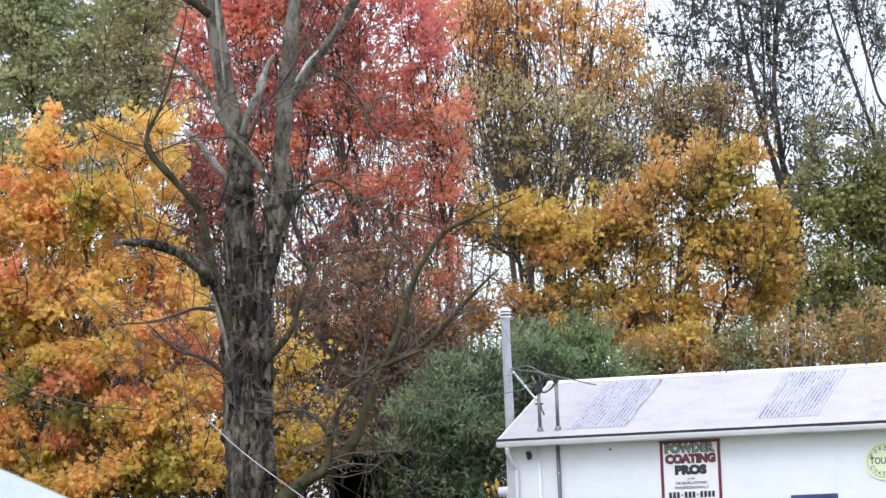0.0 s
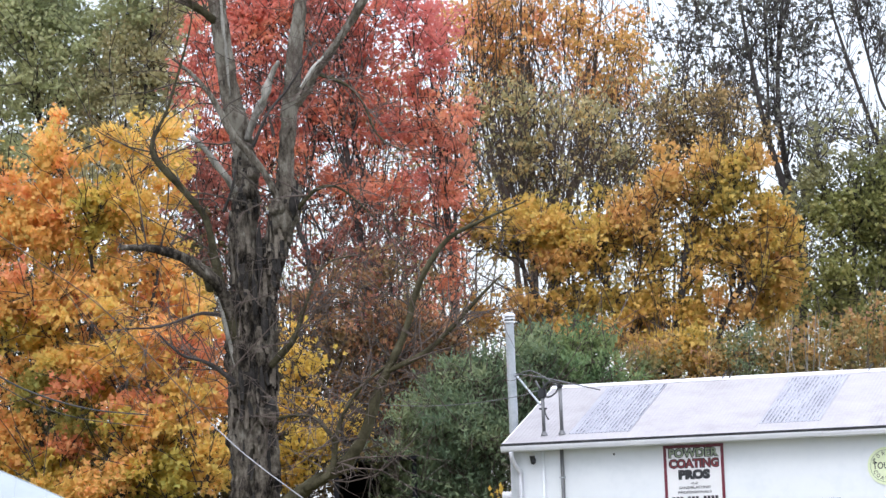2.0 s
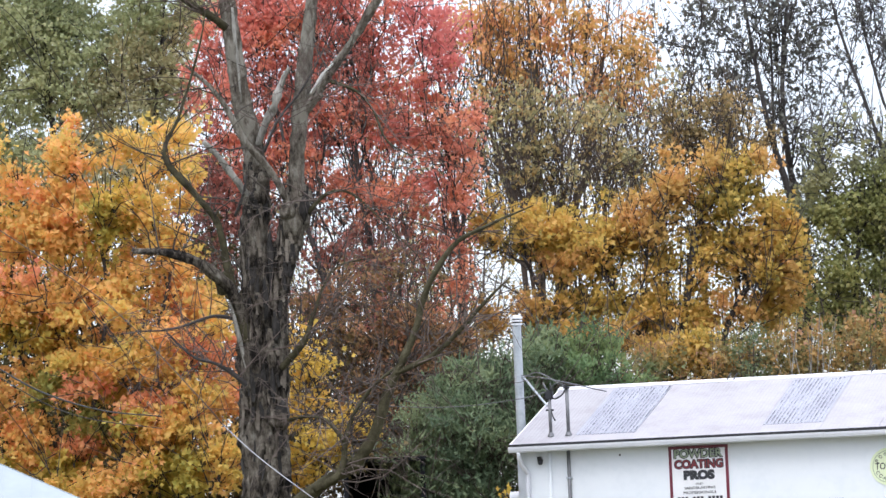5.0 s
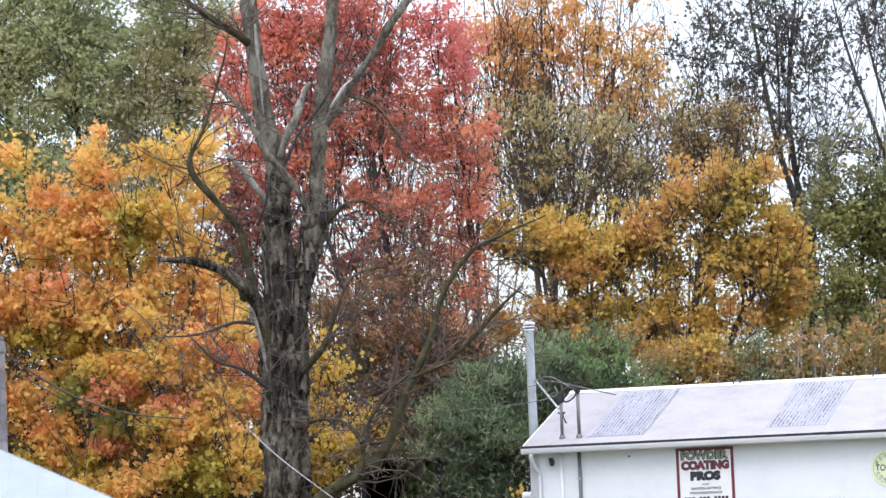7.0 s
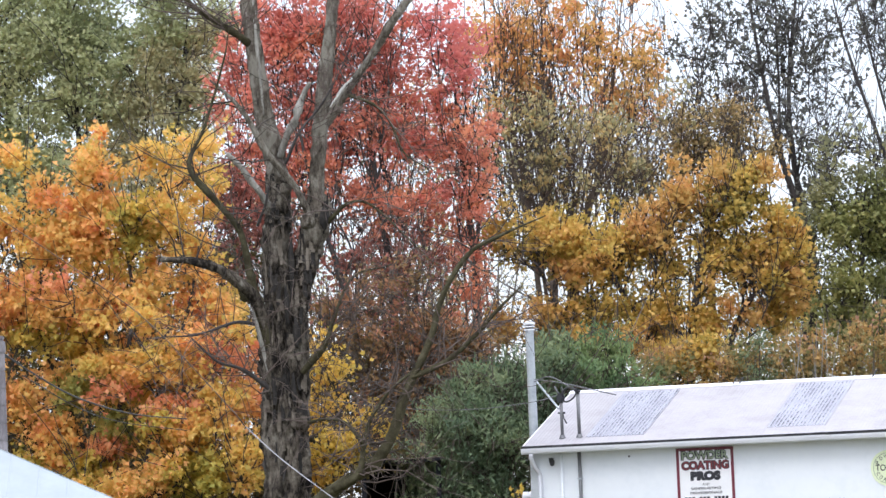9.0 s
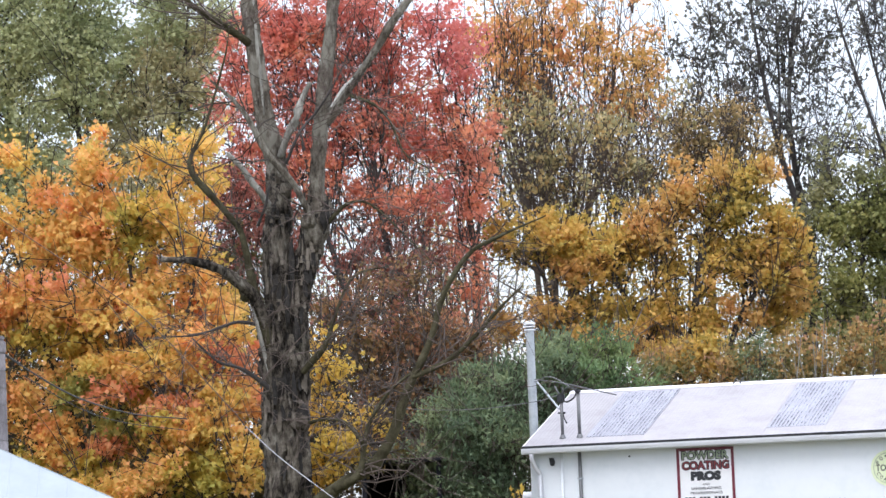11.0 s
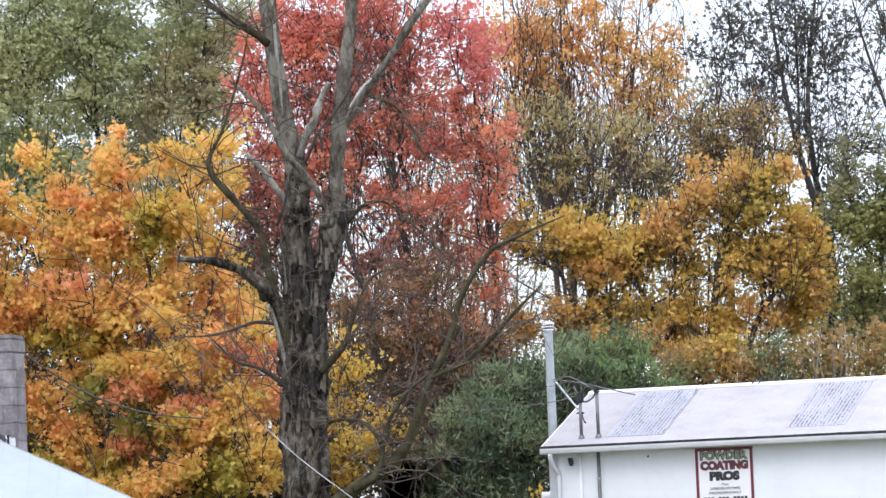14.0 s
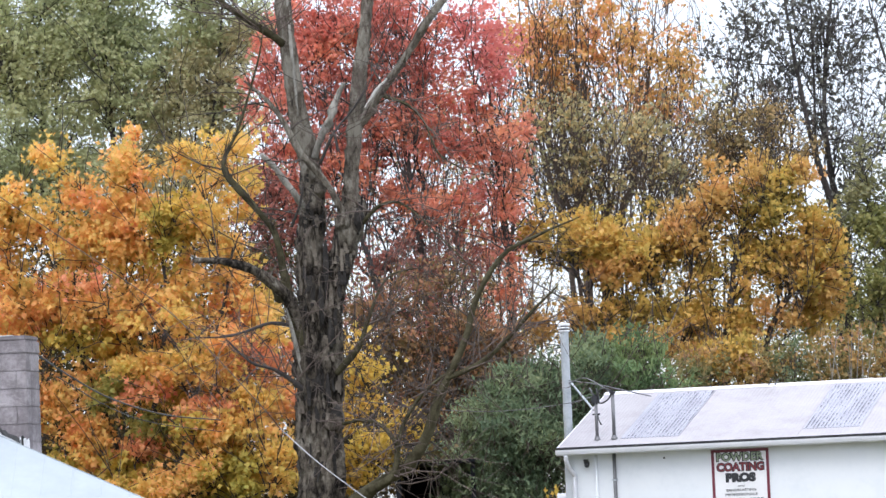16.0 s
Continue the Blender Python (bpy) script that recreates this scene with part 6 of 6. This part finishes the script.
leafy_tree("poplar_tree", "tall tree with dull sage-green leaves", "tree",
           [[(-9.0, 98, -0.1, 0.3), (-9.15, 98.00, 5.27, 0.24), (-9.03, 98.00, 8.82, 0.18), (-9.07, 98.00, 11.69, 0.12), (-9.25, 98.00, 14.57, 0.07), (-9.27, 98.00, 18.18, 0.01)],
            [(-8.8, 98.3, 0, 0.22), (-7.46, 98.00, 8.76, 0.15), (-6.64, 98.00, 11.59, 0.1), (-6.26, 98.00, 14.30, 0.05), (-6.07, 98.00, 17.33, 0.01)],
            [(-9.3, 98.3, 0, 0.22), (-10.31, 98.00, 8.88, 0.15), (-10.78, 98.00, 11.76, 0.1), (-10.97, 98.00, 14.50, 0.05)]],
           [((-10.12, 98.00, 14.46), (1.56, 1.42, 1.28), 0.75), ((-8.57, 98.00, 13.68), (1.14, 1.14, 1.14), 0.75), ((-9.47, 98.00, 12.57), (1.70, 1.21, 0.71), 0.75), ((-6.93, 98.00, 13.61), (0.78, 0.85, 0.92), 0.7, L_DUN), ((-6.75, 98.00, 12.45), (0.99, 0.82, 0.64), 0.75, L_DUN), ((-6.53, 98.00, 14.60), (0.85, 0.80, 0.71), 0.65), ((-7.97, 98.00, 12.58), (1.07, 0.87, 0.68), 0.75, L_DUN), ((-11.45, 98.00, 13.23), (1.14, 1.42, 1.70), 0.8), ((-5.86, 98.00, 13.57), (0.64, 0.85, 1.07), 0.45, L_DUN), ((-5.77, 98.00, 12.12), (0.64, 0.80, 0.64), 0.5, L_DUN), ((-5.39, 98.00, 14.55), (0.57, 0.80, 0.85), 0.4), ((-9.48, 98.00, 16.17), (2.70, 1.50, 1.14), 0.7)]
           + [((-6.19, 98.00, 16.03), (1.70, 1.35, 0.99), 0.6), ((-9.80, 98.00, 11.15), (1.35, 1.03, 0.71), 0.8), ((-10.54, 98.00, 10.46), (0.85, 0.85, 0.85), 0.7), ((-8.19, 98.60, 13.88), (3.55, 1.50, 2.27), 0.3), ((-6.52, 98.00, 11.15), (0.99, 0.92, 0.85), 0.6, L_DUN), ((-9.76, 98.60, 9.90), (1.42, 1.21, 0.99), 0.45), ((-8.11, 98.40, 11.40), (1.28, 0.99, 0.71), 0.6, L_DUN), ((-7.58, 98.40, 10.37), (1.28, 0.99, 0.71), 0.4, L_DUN)]
           + [((-11.94, 98.00, 11.24), (1.14, 1.07, 0.99), 0.9), ((-12.26, 98.00, 14.56), (1.28, 1.42, 1.56), 0.9), ((-10.64, 98.00, 11.76), (0.85, 0.80, 0.57), 0.5), ((-7.40, 98.00, 14.35), (0.71, 0.80, 0.57), 0.4), ((-10.67, 98.00, 14.92), (0.99, 0.85, 0.71), 0.4), ((-5.69, 98.00, 14.28), (0.57, 0.80, 0.85), 0.35, L_DUN), ((-8.86, 98.50, 14.77), (1.70, 1.28, 0.85), 0.4)],
           L_SAGE, M_DARKBARK, per_m2=1250, size=0.11, clump=0.42, seed=21, loose=0.45, gap=0.0, twigs=170,
           holes=[((-7.64, 98.00, 14.86), (0.20, 1, 0.36)), ((-10.18, 98.00, 11.85), (0.20, 1, 0.26)), ((-7.26, 98.00, 10.25), (0.28, 1, 0.23)), ((-6.65, 98.00, 10.66), (0.21, 1, 0.28)), ((-5.35, 98.00, 13.69), (0.14, 1, 0.37)), ((-9.20, 98.00, 12.05), (0.14, 1, 0.17))])
leafy_tree("willow_bush", "broad blue-green bush with narrow leaves beside the workshop", "bush",
           [[(1.0, 84.6, -0.1, 0.14), (0.94, 84.60, 1.95, 0.1), (1.12, 84.60, 3.41, 0.07), (1.31, 84.60, 4.99, 0.02)],
            [(0.9, 84.7, 0, 0.1), (0.50, 84.60, 3.19, 0.06), (0.06, 84.60, 4.43, 0.02)],
            [(2.2, 85.4, 0, 0.1), (3.02, 85.50, 4.09, 0.06), (3.57, 85.50, 5.31, 0.02)]],
           [((0.80, 84.60, 4.40), (0.86, 1.00, 0.74), 0.9), ((1.68, 84.80, 4.74), (0.86, 1.00, 0.74), 1), ((0.15, 84.50, 3.69), (0.73, 1.00, 0.98), 0.95), ((0.99, 84.50, 3.16), (1.22, 1.40, 1.22), 1.2), ((-0.25, 84.40, 2.73), (0.73, 1.00, 0.86), 0.9), ((2.00, 84.80, 3.62), (0.98, 1.20, 1.23), 1.1), ((2.68, 85.40, 4.84), (0.87, 1.00, 0.68), 1, L_BUSHBRIGHT), ((3.50, 85.60, 4.87), (0.70, 1.00, 0.60), 1.05, L_BUSHBRIGHT), ((3.95, 85.80, 4.42), (0.5, 0.90, 0.45), 0.8, L_BUSHBRIGHT), ((0.69, 84.50, 1.83), (1.71, 1.40, 0.73), 1), ((2.20, 85.00, 5.34), (0.62, 0.80, 0.37), 0.6), ((3.32, 85.40, 5.37), (0.62, 0.80, 0.27), 0.7, L_BUSHBRIGHT)]
           + [((-0.31, 84.20, 2.79), (0.59, 0.80, 0.67), 1), ((0.04, 84.20, 3.93), (0.73, 0.80, 0.73), 0.8), ((-0.95, 83.30, 3.22), (0.37, 0.80, 0.27), 0.4)],
           L_BUSH, M_TWIG, per_m2=1250, size=0.15, clump=0.4, seed=22, droop=-0.9, loose=0.25, gap=0.0, twigs=200, narrow=0.3, limb_r=0.02)

leafy_tree("young_pine", "small blue-green young pine among brown weeds", "tree",
           [[(7.2, 89.4, -0.1, 0.07), (7.06, 89.40, 3.52, 0.05), (7.13, 89.40, 4.81, 0.03), (7.20, 89.40, 5.92, 0.006)]],
           [((7.18, 89.40, 5.53), (0.29, 0.40, 0.31), 1), ((7.02, 89.40, 5.01), (0.47, 0.50, 0.29), 0.9), ((7.06, 89.40, 4.43), (0.65, 0.60, 0.39), 0.9)],
           L_BUSH, M_TWIG, per_m2=1100, size=0.10, clump=0.2, seed=24, gap=0.0, reach=0.25, twigs=10, narrow=0.2, limb_r=0.015)
leafy_tree("yellow_shrub", "small shrub with yellow-green leaves by the end wall", "bush",
           [[(1.35, 80.9, -0.05, 0.03), (1.30, 80.90, 1.56, 0.02), (1.31, 80.90, 2.36, 0.006)]],
           [((1.33, 80.90, 2.22), (0.14, 0.20, 0.2), 0.5), ((1.25, 80.90, 1.85), (0.22, 0.3, 0.3), 0.6)],
           L_YELLOW, M_TWIG, per_m2=500, size=0.11, clump=0.16, seed=25, gap=0.0, reach=0.2, twigs=5, limb_r=0.01)


# ---- undergrowth at the wood's edge ----
def undergrowth(name, label, blobs, leaf, seed, per_m2=620, size=0.11, narrow=0.7):
    rng = np.random.default_rng(seed)
    clumps, leaves = crown_points(blobs, per_m2, 0.4, rng, gap=0.05)
    ob = leaf_mesh(name, leaves[None], size, leaf, None, rng, narrow)
    store = ([], [])
    for c in clumps[rng.permutation(len(clumps))[:260]]:
        foot = np.array([c[0] + rng.normal() * 0.4, c[1] + rng.normal() * 0.3, 0.0])
        m = (c + foot) / 2 + rng.normal(size=3) * 0.15
        tube(store, smooth_path([(*foot, 0.018), (*m, 0.013), (*(c + [0, 0, 0.5]), 0.005)], 3), 3)
    tagged(mesh_object("stem_mass", *store, M_TWIG, ob), kind="stuff")
    return tagged(ob, label, "undergrowth", kind="stuff")


undergrowth("brambles", "tall brown and olive weeds behind the workshop", [((5.05, 90.00, 5.06), (0.91, 1.00, 0.52), 0.9), ((6.48, 90.00, 5.00), (1.04, 1.00, 0.59), 0.9), ((7.79, 90.00, 5.07), (1.04, 1.00, 0.65), 0.9), ((8.97, 90.00, 5.22), (1.04, 1.00, 0.72), 0.9), ((10.16, 90.00, 5.36), (1.04, 1.00, 0.78), 0.9), ((11.06, 90.00, 5.20), (0.91, 1.00, 1.17), 0.9),
            ((5.79, 90.00, 4.11), (1.83, 1.00, 0.65), 0.9), ((8.40, 90.00, 4.13), (2.09, 1.00, 0.78), 0.9)], L_WEED, 31)
# added to close gaps under the crowns; their dark leaf colour carries the shade
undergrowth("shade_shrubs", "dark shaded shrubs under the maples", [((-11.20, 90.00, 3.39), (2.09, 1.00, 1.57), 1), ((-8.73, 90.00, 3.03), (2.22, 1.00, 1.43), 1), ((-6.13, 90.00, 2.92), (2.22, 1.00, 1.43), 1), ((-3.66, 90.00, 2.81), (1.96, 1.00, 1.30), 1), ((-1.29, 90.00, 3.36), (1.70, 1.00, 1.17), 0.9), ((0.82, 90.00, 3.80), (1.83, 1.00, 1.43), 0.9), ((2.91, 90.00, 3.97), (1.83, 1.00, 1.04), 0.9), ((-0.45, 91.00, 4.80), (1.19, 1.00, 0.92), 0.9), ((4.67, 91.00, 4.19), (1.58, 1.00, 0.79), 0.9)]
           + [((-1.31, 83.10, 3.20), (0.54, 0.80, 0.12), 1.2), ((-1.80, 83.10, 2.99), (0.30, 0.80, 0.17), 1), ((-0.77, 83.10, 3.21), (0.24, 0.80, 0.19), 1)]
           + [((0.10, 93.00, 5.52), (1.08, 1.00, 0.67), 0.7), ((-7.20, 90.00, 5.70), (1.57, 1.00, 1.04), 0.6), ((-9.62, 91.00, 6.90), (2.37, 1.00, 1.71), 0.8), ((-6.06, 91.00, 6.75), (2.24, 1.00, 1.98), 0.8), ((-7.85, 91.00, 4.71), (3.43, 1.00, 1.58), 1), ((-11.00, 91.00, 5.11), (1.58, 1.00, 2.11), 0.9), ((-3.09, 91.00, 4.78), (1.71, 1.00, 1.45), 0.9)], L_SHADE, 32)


stalk_rng = np.random.default_rng(33)
dry = thing("dry_stalks", (8.2, 89.2, 0), 0, "pale dry upright weed stalks", "weeds", kind="stuff")
for _ in range(14):
    x, h = stalk_rng.normal() * 0.35, stalk_rng.uniform(4.6, 6.3)
    store = ([], [])
    tube(store, smooth_path([(x, 0, 0, 0.016), (x + stalk_rng.normal() * 0.1, 0, h * 0.6, 0.013), (x + stalk_rng.normal() * 0.25, stalk_rng.normal() * 0.1, h, 0.006)], 4), 4)
    mesh_object("stalk", *store, M_BARKPALE, dry)


def far_wood(name, label, x0, x1, y, top, count, leaf, seed, per_m2):
    """Thin stems of the wood behind, with their twigs and scattered leaves."""
    rng = np.random.default_rng(seed)
    store, ends = ([], []), []
    for _ in range(count):
        x, h, yy = rng.uniform(x0, x1), top * rng.uniform(0.75, 1.1), y + rng.uniform(-1.5, 1.5)
        lean = rng.normal() * 0.5
        p = smooth_path([(x + lean * q * q + rng.normal() * 0.12, yy, q * h, 0.055 * (1 - q) + 0.008) for q in (0, 0.25, 0.5, 0.75, 1.0)], 4)
        tube(store, p, 4)
        for _ in range(16):
            a = p[rng.integers(5, len(p))]
            e = a[:3] + np.array([rng.normal() * 0.45, rng.normal() * 0.3, rng.uniform(0.3, 1.4)])
            m = (a[:3] + e) / 2 + rng.normal(size=3) * 0.07
            tube(store, [np.array([*a[:3], 0.014]), np.array([*m, 0.011]), np.array([*e, 0.005])], 3)
            ends.append(e)
    ends = np.array(ends)
    at = ends[rng.integers(0, len(ends), int(per_m2 * (x1 - x0) * top))]
    ob = leaf_mesh(name, at + rng.normal(size=at.shape) * [0.32, 0.4, 0.35], 0.1, leaf, None, rng, 0.7)
    tagged(mesh_object("stem_mass", *store, M_TWIG, ob), kind="stuff")
    return tagged(ob, label, "woods", kind="stuff")


far_wood("far_woods", "thin grey stems and scattered leaves of the wood behind", -13.0, 0.5, 105, 12.5, 30, L_OLIVE, 41, 90)
far_wood("far_woods", "thin brown stems and scattered leaves of the wood behind", 0.5, 7.0, 105, 11.5, 18, L_OLIVE, 42, 90)
far_wood("far_woods", "low grey-green growth of the wood behind", 7.0, 14.0, 105, 8.0, 30, L_GREEN, 43, 160)


def motions():
    """The crowns rock a little in the wind."""
    crowns = [o for o in bpy.data.objects if o.name.split(".")[0] == "crown"]
    for k, crown in enumerate(sorted(crowns, key=lambda o: o.name)):
        beat, size = 2.1 + 0.23 * (k % 5), 0.05 + 0.018 * (k % 4)
        walk(crown, [(0.5 * i, pose(0, 0, 0, 0.5 * size * math.sin(0.5 * i * 2 * math.pi / (beat * 1.4) + k),
                                    size * math.sin(0.5 * i * 2 * math.pi / beat + 1.7 * k), 0)) for i in range(33)])


motions()
